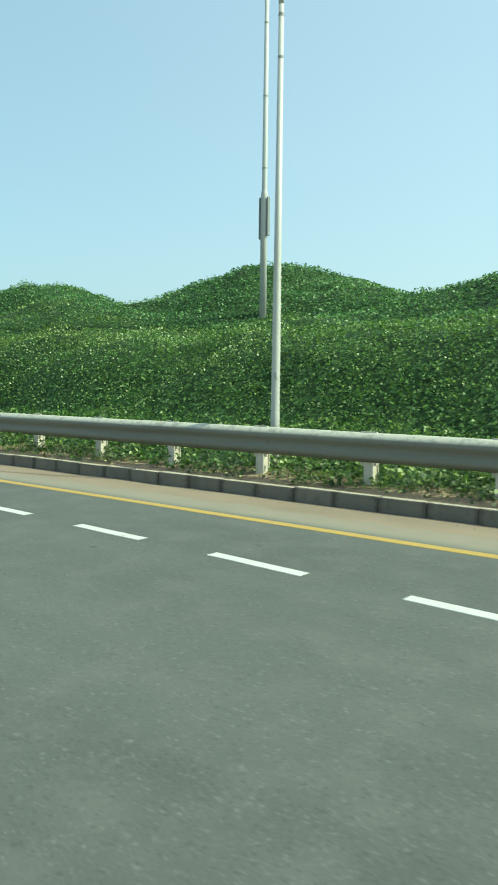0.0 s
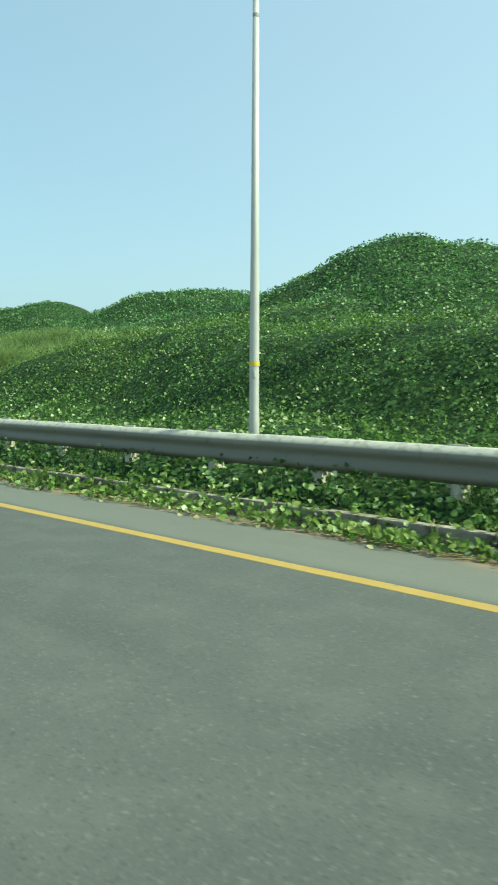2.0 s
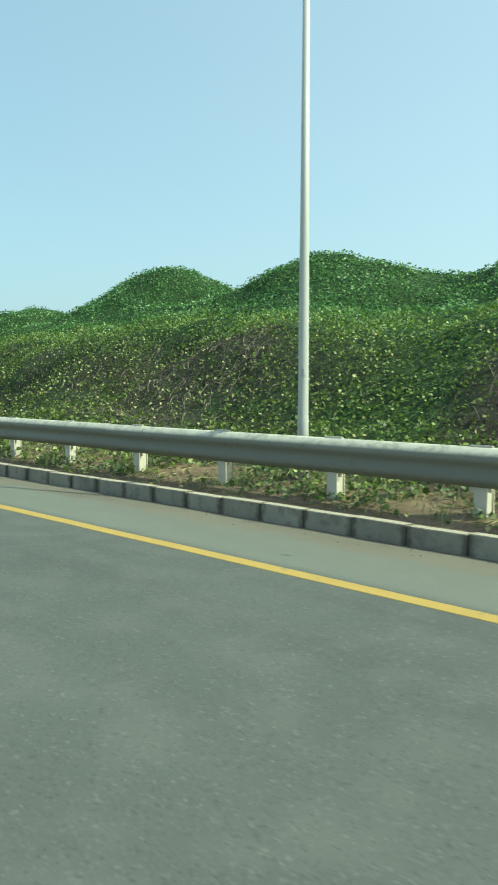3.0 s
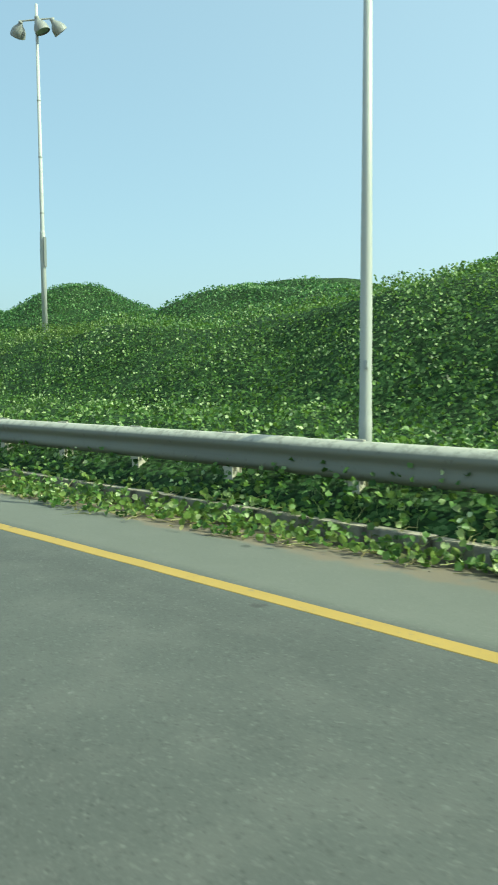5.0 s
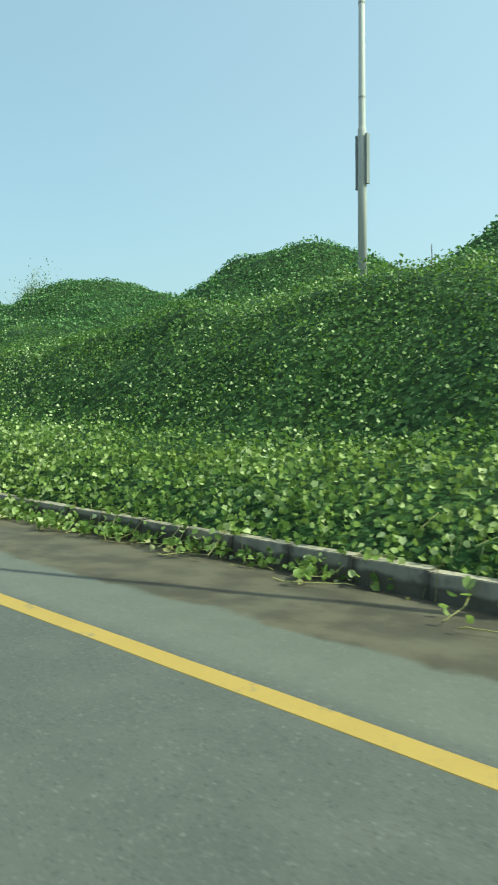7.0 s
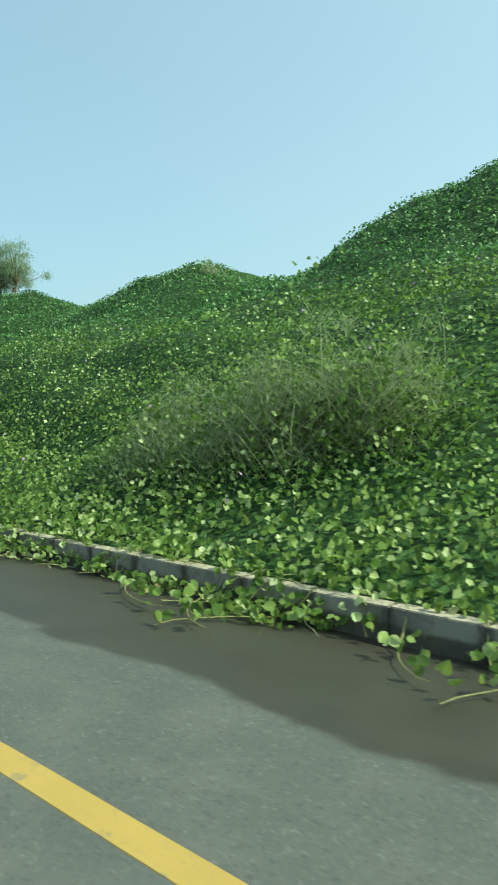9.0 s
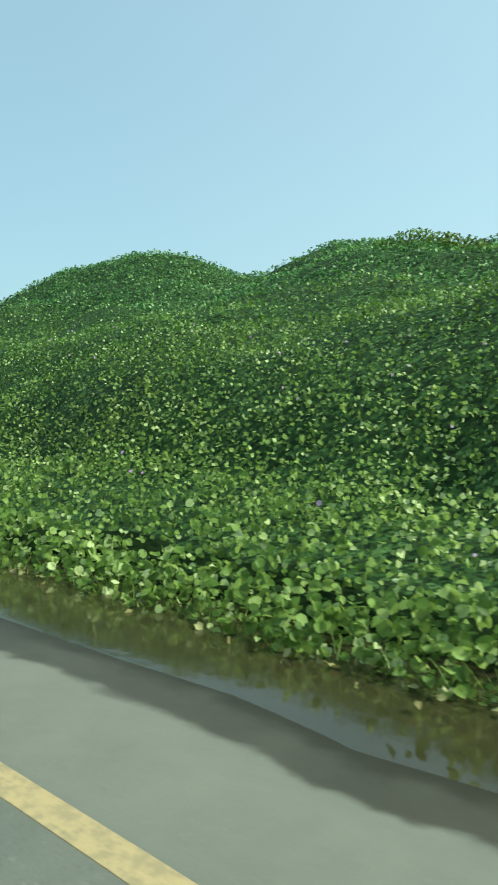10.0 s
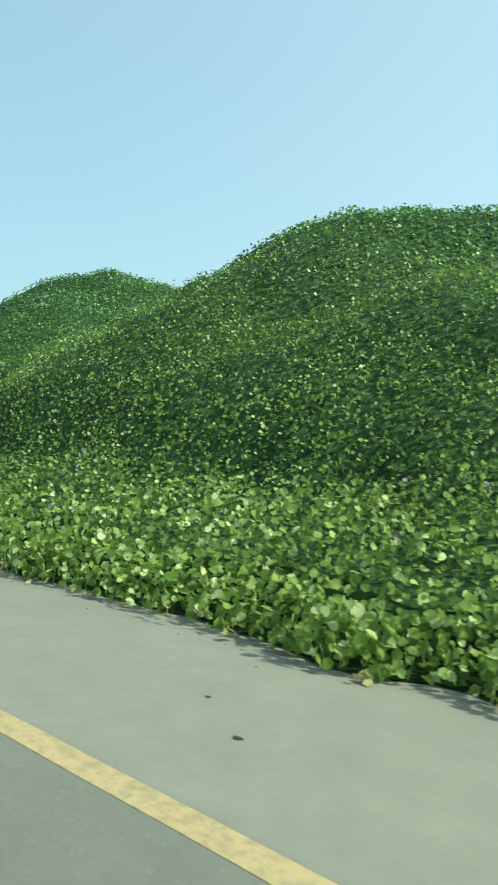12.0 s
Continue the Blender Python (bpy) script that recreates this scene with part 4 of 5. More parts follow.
# ---- street lamps ----
def build_lamp(at):
    lamp = thing("street_lamp", at, "tall galvanised street lamp with a curved arm over the road", "street lamp", "street lamps along the road")
    h, reach = 7.4, 2.05
    bm = bmesh.new()
    tube(bm, [(0, 0, -0.2), (0, 0, 0.9), (0, 0, 0.95), (0, 0, 1.0), (0, 0, 1.05), (0, 0, 2.2), (0, 0, 2.8), (0, 0, 3.5), (0, 0, h)], [0.078, 0.076, 0.076, 0.071, 0.071, 0.069, 0.066, 0.060, 0.040], 14)
    part("pole", bm, POLE, lamp, smooth=True)
    bm = bmesh.new()
    pts = [(0, 0, h - 0.02)]
    for i in range(1, 13):
        a = math.pi / 2 * i / 12
        pts.append((0, -reach * 0.95 * (1 - math.cos(a)), h + 1.6 * math.sin(a)))
    pts.append((0, -reach, h + 1.6))
    tube(bm, pts, [0.041 - 0.009 * i / 13 for i in range(14)], 10)
    part("arm", bm, POLE, lamp, smooth=True)
    bm = bmesh.new()
    pts = [(0, -reach + 0.1, h + 1.6), (0, -reach - 0.05, h + 1.62), (0, -reach - 0.35, h + 1.62), (0, -reach - 0.6, h + 1.6), (0, -reach - 0.7, h + 1.58)]
    tube(bm, pts, [0.05, 0.12, 0.17, 0.13, 0.03], 12)
    for v in bm.verts:
        v.co.z = h + 1.6 + (v.co.z - h - 1.6) * 0.5
    head = part("lamp_head", bm, LAMP, lamp, "flat grey lamp head", smooth=True)
    bm = bmesh.new()
    tube(bm, [(0, -reach - 0.38, h + 1.50), (0, -reach - 0.38, h + 1.53)], [0.13, 0.14], 14)
    part("lens", bm, LENS, head)
    bm = bmesh.new()
    block(bm, (0, 0, 0.02), (0.36, 0.36, 0.03), 0.006)
    part("base_plate", bm, POLE, lamp)
    bm = bmesh.new()
    tube(bm, [(0, 0, 1.02), (0, 0, 1.06)], 0.074, 14)
    part("joint_ring", bm, POLE, lamp)
    bm = bmesh.new()
    block(bm, (0.05, -0.06, 1.58), (0.05, 0.05, 0.10), 0.01)
    part("sticker", bm, LENS, lamp, "small pale sticker")
    for z in (6.55, 7.2):
        bm = bmesh.new()
        tube(bm, [(0, 0, z), (0, 0, z + 0.05)], 0.047, 12)
        part("clamp", bm, LAMP, lamp)
    return lamp


LAMP_X = [-7.5, -37.8, -68.3, -98.4, -128.8, -159.1, -189.5, -217.88, -248.2]
LAMP_Y = 3.29
lamp = build_lamp((LAMP_X[0], LAMP_Y, 0.1))
for x in LAMP_X[1:]:
    made = copy_thing(lamp, pose(x, LAMP_Y, 0.1))
    if x == LAMP_X[2]:
        made["label"] = "tall galvanised street lamp with a yellow band round its pole"
        bm = bmesh.new()
        tube(bm, [(0, 0, 1.70), (0, 0, 1.76)], 0.077, 14)
        part("band", bm, BAND, made, "yellow band")


# ---- floodlight masts ----
FLOODS = ((41, 0.76), (221, 0.76), (345, 0.32))


def build_mast(at):
    mast = thing("floodlight_mast", at, "tall grey mast with three floodlights and a panel", "light mast", "floodlight masts on the dunes")
    g = at[2]
    bm = bmesh.new()
    tube(bm, [(0, 0, -0.6), (0, 0, 7.8 - g), (0, 0, 7.84 - g), (0, 0, 7.9 - g), (0, 0, 7.94 - g), (0, 0, 17.1 - g)], [0.12, 0.11, 0.11, 0.09, 0.09, 0.058], 14)
    part("pole", bm, MAST, mast, smooth=True)
    for dx, w, z0, z1 in ((-0.16, 0.075, 5.95, 7.3), (0.155, 0.055, 6.05, 7.3)):
        bm = bmesh.new()
        block(bm, (dx, 0.02, (z0 + z1) / 2 - g), (w, 0.13, z1 - z0), 0.012)
        box = part("panel", bm, PANEL, mast, "slim grey panel")
        bm = bmesh.new()
        block(bm, (dx * 0.6, 0, (z0 + z1) / 2 - g), (abs(dx) * 0.9, 0.06, 0.08))
        part("bracket", bm, POLE, box)
    bm = bmesh.new()
    for a, arm in FLOODS:
        c, s = math.cos(radians(a)), math.sin(radians(a))
        tube(bm, [(0, 0, 16.48 - g), (arm * c, arm * s, 16.48 - g)], 0.035, 8)
    tube(bm, [(0, 0, 16.35 - g), (0, 0, 16.6 - g)], 0.09, 12)
    part("crossarm", bm, POLE, mast)
    for a, arm in FLOODS:
        c, s = math.cos(radians(a)), math.sin(radians(a))
        out = Vector((c, s, 0))
        axis = (out * 0.5 + Vector((-0.33, 0.38, -0.72))).normalized()
        base = out * (arm - 0.03) + Vector((0, 0, 16.34 - g))
        bm = bmesh.new()
        tube(bm, [base - axis * 0.12, base + axis * 0.05, base + axis * 0.13, base + axis * 0.26, base + axis * 0.42, base + axis * 0.48], [0.06, 0.14, 0.22, 0.29, 0.315, 0.32], 16, cap=False)
        tube(bm, [base - axis * 0.14, base - axis * 0.02], 0.09, 12)
        f = part("floodlight", bm, LAMP, mast, "grey bell-shaped floodlight", smooth=True)
        bm = bmesh.new()
        tube(bm, [base + axis * 0.40, base + axis * 0.43], 0.285, 16)
        part("glass", bm, LENS, f)
    for z in (8.6, 10.9, 13.2):
        bm = bmesh.new()
        tube(bm, [(0, 0, z - g), (0, 0, z + 0.05 - g)], 0.096 - 0.0035 * (z - 7.9), 12)
        part("collar", bm, LAMP, mast)
    return mast


MAST_Y = 13.5
MAST_Z = [float(land_z(np.array([x]), np.array([MAST_Y]))[0]) for x in MAST_X]
mast = build_mast((MAST_X[0], MAST_Y, MAST_Z[0]))
for x, up, slide in zip(MAST_X[::-1], (0.25, 0, 0, 0, 0, 0), (0.42, 0.33, 0.3, 0.18, 0.25, 0.4)):
    made = copy_thing(mast, pose(x, MAST_Y, MAST_Z[0] + up, 0, 0, 7 * math.sin(x))) if x != MAST_X[0] else mast
    for piece in made.children:
        if piece.name.startswith("panel"):
            piece.matrix_basis = Matrix.Translation((0, 0, slide)) @ piece.matrix_basis


# ---- speed sign ----
def build_sign(x, y):
    g = float(land_z(np.array([x]), np.array([y]))[0])
    sign = thing("speed_sign", (x, y, 0), "round red and white speed limit sign on a striped post", "road sign")
    turn = pose(0, 0, 0, 0, 0, -7).to_3x3()
    zc, r = 2.5, 0.485
    bm = bmesh.new()
    tube(bm, [(0.047, 0, zc), (0.05, 0, zc)], r, 48)
    plate = part("plate", bm, SIGN_W, sign, "white reflective plate")
    plate.matrix_basis = turn.to_4x4()

    def flat(points, x0=0.053):
        b = bmesh.new()
        vs = [b.verts.new((x0, p[0], zc + p[1])) for p in points]
        f = b.faces.new(vs)
        if f.normal.x < 0:
            f.normal_flip()
        ex = bmesh.ops.extrude_face_region(b, geom=[f])
        for v in ex["geom"]:
            if isinstance(v, bmesh.types.BMVert):
                v.co.x += 0.002
        return b

    b = bmesh.new()
    a1 = [b.verts.new((0.0525, r * math.cos(t), zc + r * math.sin(t))) for t in np.linspace(0, 2 * math.pi, 64, endpoint=False)]
    a2 = [b.verts.new((0.0525, (r - 0.07) * math.cos(t), zc + (r - 0.07) * math.sin(t))) for t in np.linspace(0, 2 * math.pi, 64, endpoint=False)]
    for i in range(64):
        j = (i + 1) % 64
        b.faces.new((a1[i], a1[j], a2[j], a2[i]))
    part("red_ring", b, SIGN_R, plate, "red border ring")
    part("divider", flat([(-0.41, -0.012), (0.41, -0.012), (0.41, 0.008), (-0.41, 0.008)]), BLACK, plate, "black dividing bar")
    curve = bpy.data.curves.new("number", "FONT")
    curve.body, curve.size, curve.align_x, curve.align_y, curve.extrude, curve.offset = "100", 0.35, "CENTER", "CENTER", 0.001, 0.0
    curve.bevel_depth, curve.bevel_resolution = 0.0035, 0
    tmp = new("number", curve)
    dg = bpy.context.evaluated_depsgraph_get()
    me = bpy.data.meshes.new_from_object(tmp.evaluated_get(dg))
    bpy.data.objects.remove(tmp)
    lo, hi = min(v.co.x for v in me.vertices), max(v.co.x for v in me.vertices)
    stem = [v.co for v in me.vertices if v.co.x < lo + 0.2 * (hi - lo)]
    left, top = min(c.x for c in stem), max(c.y for c in stem)
    deep = max(v.co.z for v in me.vertices)
    b = bmesh.new()
    b.from_mesh(me)
    f = b.faces.new([b.verts.new((left + dx, top + dy, deep)) for dx, dy in ((0.02, 0.0), (-0.012, -0.028), (-0.062, -0.05), (-0.062, -0.088), (0.02, -0.075))])
    if f.normal.z < 0:
        f.normal_flip()
    b.to_mesh(me)
    b.free()
    me.materials.clear()
    me.materials.append(BLACK)
    num = new("number", me)
    num.parent = plate
    num.matrix_basis = Matrix.Translation((0.0555, -0.03, zc - 0.19)) @ Euler((radians(90), 0, radians(90))).to_matrix().to_4x4() @ Matrix.Diagonal((1.1, 1, 0.3, 1))
    num["label"] = "black western figures 100"
    # the same number in eastern figures: a stroke and two dots
    part("figure", flat([(-0.31, 0.255), (-0.265, 0.285), (-0.225, 0.19), (-0.205, 0.085), (-0.24, 0.08), (-0.262, 0.17)]), BLACK, plate, "black eastern figure one")
    for yy in (-0.08, 0.125):
        part("figure", flat([(yy, 0.225), (yy + 0.045, 0.18), (yy, 0.135), (yy - 0.045, 0.18)]), BLACK, plate, "black eastern figure zero")
    bm = bmesh.new()
    tube(bm, [(0, 0, g - 0.3), (0, 0, 2.75)], 0.045, 14)
    part("post", bm, SIGN_W, sign, "round white post", smooth=True)
    for z0 in (0.21, 0.86, 1.505):
        bm = bmesh.new()
        tube(bm, [(0, 0, z0), (0, 0, z0 + 0.325)], 0.0475, 14)
        part("black_band", bm, BLACK, sign, "black painted band", smooth=True)
    for dz in (-0.2, 0.2):
        bm = bmesh.new()
        block(bm, (0.036, 0, zc + dz), (0.02, 0.4, 0.04), 0.004)
        part("bracket", bm, POLE, plate)


build_sign(-211.8, 2.84)


# ---- grass, reeds, shrubs, trees ----
def blades(name, roots, height, width, lean, material, label, category, bendy=0.5, parent=None):
    """Tapered, bent blades: each a chain of three pieces."""
    n = len(roots)
    a = RNG.uniform(0, 2 * math.pi, n)
    side = np.stack([np.cos(a), np.sin(a), 0 * a], -1)
    ln = RNG.normal(0, lean, (n, 3))
    ln[:, 2] = 1
    up = unit(ln)
    over = np.stack([-np.sin(a), np.cos(a), 0 * a], -1) * RNG.choice([-1, 1], n)[:, None]
    h = height[:, None]
    rows = []
    for t in (0.0, 0.4, 0.75, 1.0):
        c = roots + up * h * t * (1 - 0.12 * bendy * t) + over * h * bendy * t * t * 0.45 - np.array([0, 0, 1]) * h * bendy * 0.18 * t ** 3
        w = width * (1 - t) ** 0.7 * 0.5 + 0.0006
        rows += [c - side * w, c + side * w]
    v = np.stack(rows, 1).reshape(-1, 3)
    i = np.arange(n)[:, None] * 8
    f = np.concatenate([i + np.array([[k, k + 1, k + 3, k + 2]]) for k in (0, 2, 4)])
    ob = bulk(name, v, f, material, parent)
    return tagged(ob, label, category, kind="stuff") if parent is None else ob


def patch(n, x0, x1, y0, y1, keep=None):
    x, y = RNG.uniform(x0, x1, n), RNG.uniform(y0, y1, n)
    if keep is not None:
        k = RNG.random(n) < keep(x, y)
        x, y = x[k], y[k]
    return np.stack([x, y, under_z(x, y)], -1)


lip = lambda x, y: ease(-x, 77, 81) * ease(-x, 99, 90) * ease(y, 7.1, 7.9) * ease(y, 10.8, 9.4) * ease(ripple(x, y, 1.6, 28), 0.15, 0.55)
r = patch(40000, -98, -76, 6.9, 11.0, lip)
blades("long_grass", r, RNG.uniform(0.25, 0.55, len(r)), 0.011, 0.5, GRASS, "soft light green grass on top of the bank", "grass", 0.8)
r = patch(9000, -89, -80, 6.9, 8.0, lambda x, y: ease(-x, 80.5, 82.5) * ease(-x, 88.5, 85.5) * ease(ripple(x, y, 1.0, 27), 0.25, 0.6))
blades("overhanging_grass", r, RNG.uniform(0.35, 0.8, len(r)), 0.011, 0.7, GRASS, "long green grass hanging over the hollow", "grass", 1.6)
tuft = lambda x, y: ease(ripple(x, y, 0.7, 31), 0.48, 0.75) * (1 - ease(y, 3.6, 4.6))
weeds = lambda x, y: np.clip(tuft(x, y) + 0.2 * ease(-x, 76, 84) * ease(-x, 150, 138) * ease(ripple(x, y, 0.6, 33), 0.3, 0.6) * ease(y, 4.6, 3.9), 0, 1)
r = patch(52000, -181, 4, 2.3, 4.6, weeds)
blades("verge_grass", r, RNG.uniform(0.12, 0.42, len(r)), 0.008, 0.35, GRASS, "thin grass tufts on the sandy verge", "grass", 0.7)
r = patch(11000, -217, -202, 2.65, 3.5, tuft)
blades("verge_grass", r, RNG.uniform(0.08, 0.22, len(r)), 0.008, 0.4, REED, "dry grass tufts on the bare sandy verge", "grass", 0.7)


def build_reeds():
    x = np.concatenate([RNG.normal(-332.6, 2.2, 230), RNG.uniform(-338.8, -326, 150)])
    y = RNG.normal(4.55, 0.6, len(x))
    root = np.stack([x, y, under_z(x, y)], -1)
    h = (0.35 + 0.75 * RNG.random(len(x)) ** 1.6) * (1.1 + 0.75 * ease(np.abs(x + 333.0), 6, 1))
    blades("reed_stems", root, h, 0.018, 0.28, REED, "tall pale green reeds rising from the vines", "reeds", 0.3)
    # narrow leaves off the stems
    k = RNG.integers(0, len(x), 7000)
    t = RNG.uniform(0.2, 0.98, len(k))
    base = root[k] + np.stack([RNG.normal(0, 0.03, len(k)), RNG.normal(0, 0.03, len(k)), h[k] * t], -1)
    blades("reed_leaves", base, RNG.uniform(0.15, 0.42, len(k)), 0.013, 0.65, REED, "narrow pale reed leaves", "reeds", 0.75)


build_reeds()


def stems(name, n, x0, x1, y0, y1, length, width, material, label, lift=0.05, keep=None, category="stems"):
    """Thin creeping stems lying over what is below them."""
    x, y = RNG.uniform(x0, x1, n), RNG.uniform(y0, y1, n)
    if keep is not None:
        k = RNG.random(n) < keep(x, y)
        x, y = x[k], y[k]
        n = len(x)
    a = RNG.uniform(0, 2 * math.pi, n)
    turn = RNG.normal(0, 0.9, n)
    L = RNG.uniform(0.3, 1.0, n) * length
    top = RNG.uniform(0.2, 1, n) * lift
    rows = []
    for t in np.linspace(0, 1, 6):
        aa = a + turn * t
        px, py = x + np.cos(aa) * L * t, y + np.sin(aa) * L * t
        pz = under_z(px, py) + 0.012 + top * np.sin(math.pi * t)
        sx, sy = -np.sin(aa) * width / 2, np.cos(aa) * width / 2
        rows += [np.stack([px - sx, py - sy, pz], -1), np.stack([px + sx, py + sy, pz + width * 0.6], -1)]
    v = np.stack(rows, 1).reshape(-1, 3)
    i = np.arange(n)[:, None] * 12
    f = np.concatenate([i + np.array([[k, k + 1, k + 3, k + 2]]) for k in range(0, 10, 2)])
    return tagged(bulk(name, v, f, material), label, category, kind="stuff")


dry = lambda x, y: np.maximum(ease(-x, 101, 103) * ease(-x, 109, 106), np.maximum(0.8 * ease(-x, 90, 92) * ease(-x, 98.5, 96.5), ease(-x, 109, 112) * ease(-x, 123, 119) * ease(ripple(x, y, 1.3, 37), 0.48, 0.64)))
stems("dead_stems", 900, -87.5, -81.5, 4.6, 6.3, 0.6, 0.012, DEAD, "dead brown vine stems at the foot of the hollow", 0.08)
stems("dead_stems", 9500, -123, -90, 4.5, 7.8, 0.5, 0.009, DEAD, "tangled dead brown vine stems on the slope", 0.10, dry)
near_edge = lambda x, y: ease(np.abs(y - vine_front(x) - 0.2), 0.35, 0.1)
stems("dead_stems", 220, -191.5, -187.3, 2.75, 3.35, 0.5, 0.009, DEAD, "dead brown vine stems round the foot of the street lamp", 0.06)
stems("dry_straw", 5200, -148, -76, 2.4, 4.6, 0.3, 0.009, STRAW, "straw and dry twigs strewn over the verge", 0.03)
stems("dry_straw", 2600, -356, -330, 0.9, 2.2, 0.35, 0.005, STRAW, "pale dry runners matted at the foot of the vines", 0.04, lambda x, y: ease(np.abs(y - vine_front(x) + 0.03), 0.22, 0.05))
stems("creeping_stems", 9000, -395, 4, 1.0, 3.4, 0.5, 0.008, STRAW, "pale creeping vine runners over the kerb", 0.03, near_edge)


def fallen_leaves():
    n = 8000
    x, y = RNG.uniform(-394, 4, n), RNG.uniform(0.9, 3.2, n)
    k = RNG.random(n) < ease(np.abs(y - vine_front(x) + 0.03), 0.3, 0.05) * (1 - 0.8 * ease(-x, 352, 362))
    x, y = x[k], y[k]
    at = np.stack([x, y, under_z(x, y) + RNG.uniform(0.01, 0.09, len(x))], -1)
    up = np.tile([0.0, 0.0, 1.0], (len(x), 1))
    tagged(scatter_leaves("trailing_leaves", at, up, RNG.uniform(0.045, 0.095, len(x)), 0.6, ROUND, STRAW), "yellowing vine leaves trailing over the kerb", "leaves", kind="stuff")
    n = 1700
    x, y = RNG.uniform(-124, -90, n), RNG.uniform(4.5, 8, n)
    at = np.stack([x, y, under_z(x, y) + 0.15], -1)
    tagged(scatter_leaves("yellow_leaves", at, normals_at(x, y), RNG.uniform(0.04, 0.075, n), 0.8, ROUND, STRAW), "yellowing vine leaves on the dry slope", "leaves", kind="stuff")
    n = 420
    x = RNG.uniform(-420, -267, n)
    y = vine_front(x) + RNG.uniform(0.3, 7.0, n)
    at = np.stack([x, y, under_z(x, y) + 0.42], -1)
    tagged(scatter_leaves("purple_flowers", at, np.tile([0.2, -0.6, 0.7], (n, 1)), RNG.uniform(0.04, 0.065, n), 0.4, ROUND, FLOWER), "small purple vine flowers among the leaves", "flowers", kind="stuff")


fallen_leaves()


def low_weeds():
    n = 76000
    x, y = RNG.uniform(-152, 0, n), RNG.uniform(2.35, 4.2, n)
    k = RNG.random(n) < ease(ripple(x, y, 0.9, 34), 0.3, 0.6) * ease(y, 2.35, 2.75) * (1 - ease(-x, 54, 58) * ease(-x, 94, 91))
    x, y = x[k], y[k]
    at = np.stack([x, y, under_z(x, y) + 0.01 + RNG.random(len(x)) ** 1.5 * 0.22 * ripple(x, y, 0.7, 35)], -1)
    up = np.tile([0.1, -0.3, 0.8], (len(x), 1))
    tagged(scatter_leaves("low_weeds", at, up, RNG.uniform(0.045, 0.08, len(x)), 0.7, PLAIN, WEED), "low grey-green weeds on the sandy verge", "weeds", kind="stuff")
    # yellowed leaves at the feet of the heaped vines
    n = 5200
    x = RNG.uniform(-393, -292, n)
    y = vine_front(x) + RNG.normal(0.0, 0.09, n)
    k = RNG.random(n) < 0.6 * ease(ripple(x, y, 1.2, 36), 0.4, 0.75) * (1 - 0.9 * ease(-x, 352, 362))
    x, y = x[k], y[k]
    at = np.stack([x, y, road_z(x, y) + RNG.uniform(0.012, 0.09, len(x))], -1)
    up = np.tile([0.0, -0.2, 0.9], (len(x), 1))
    tagged(scatter_leaves("fallen_leaves", at, up, RNG.uniform(0.04, 0.09, len(x)), 0.4, ROUND, STRAW), "yellowed fallen vine leaves along the asphalt", "leaves", kind="stuff")
    n = 3200
    x = RNG.uniform(-393, -291, n)
    y = vine_front(x) + RNG.uniform(0.02, 0.5, n)
    root = np.stack([x, y, road_z(x, y)], -1)
    blades("vine_stalks", root, RNG.uniform(0.15, 0.4, n), 0.012, 0.35, VINE, "thin green stalks of the heaped vines", "stalks", 0.5)


low_weeds()
stems("twig_pile", 60, -35.3, -34.4, 1.2, 1.6, 0.75, 0.012, DEAD, "dry thin twigs lying by the kerb", 0.05, None, "twigs")
stems("twig_pile", 14, -43.5, -42.4, 1.5, 2.0, 0.6, 0.012, DEAD, "dry thin twigs lying by the kerb", 0.05, None, "twigs")


def build_stick(x, y, height):
    z = float(land_z(np.array([x]), np.array([y]))[0])
    bm = bmesh.new()
    tube(bm, [(0, 0, -0.2), (0.01, 0, height * 0.5), (0, 0, height)], [0.012, 0.011, 0.008], 6)
    ob = link("marker_stick", bm, BARK)
    ob.location = (x, y, z)
    tagged(ob, "thin dark stick standing on the dune", "stick")


build_stick(-210.04, 9.6, 1.35)
build_stick(-224.3, 9.6, 0.6)


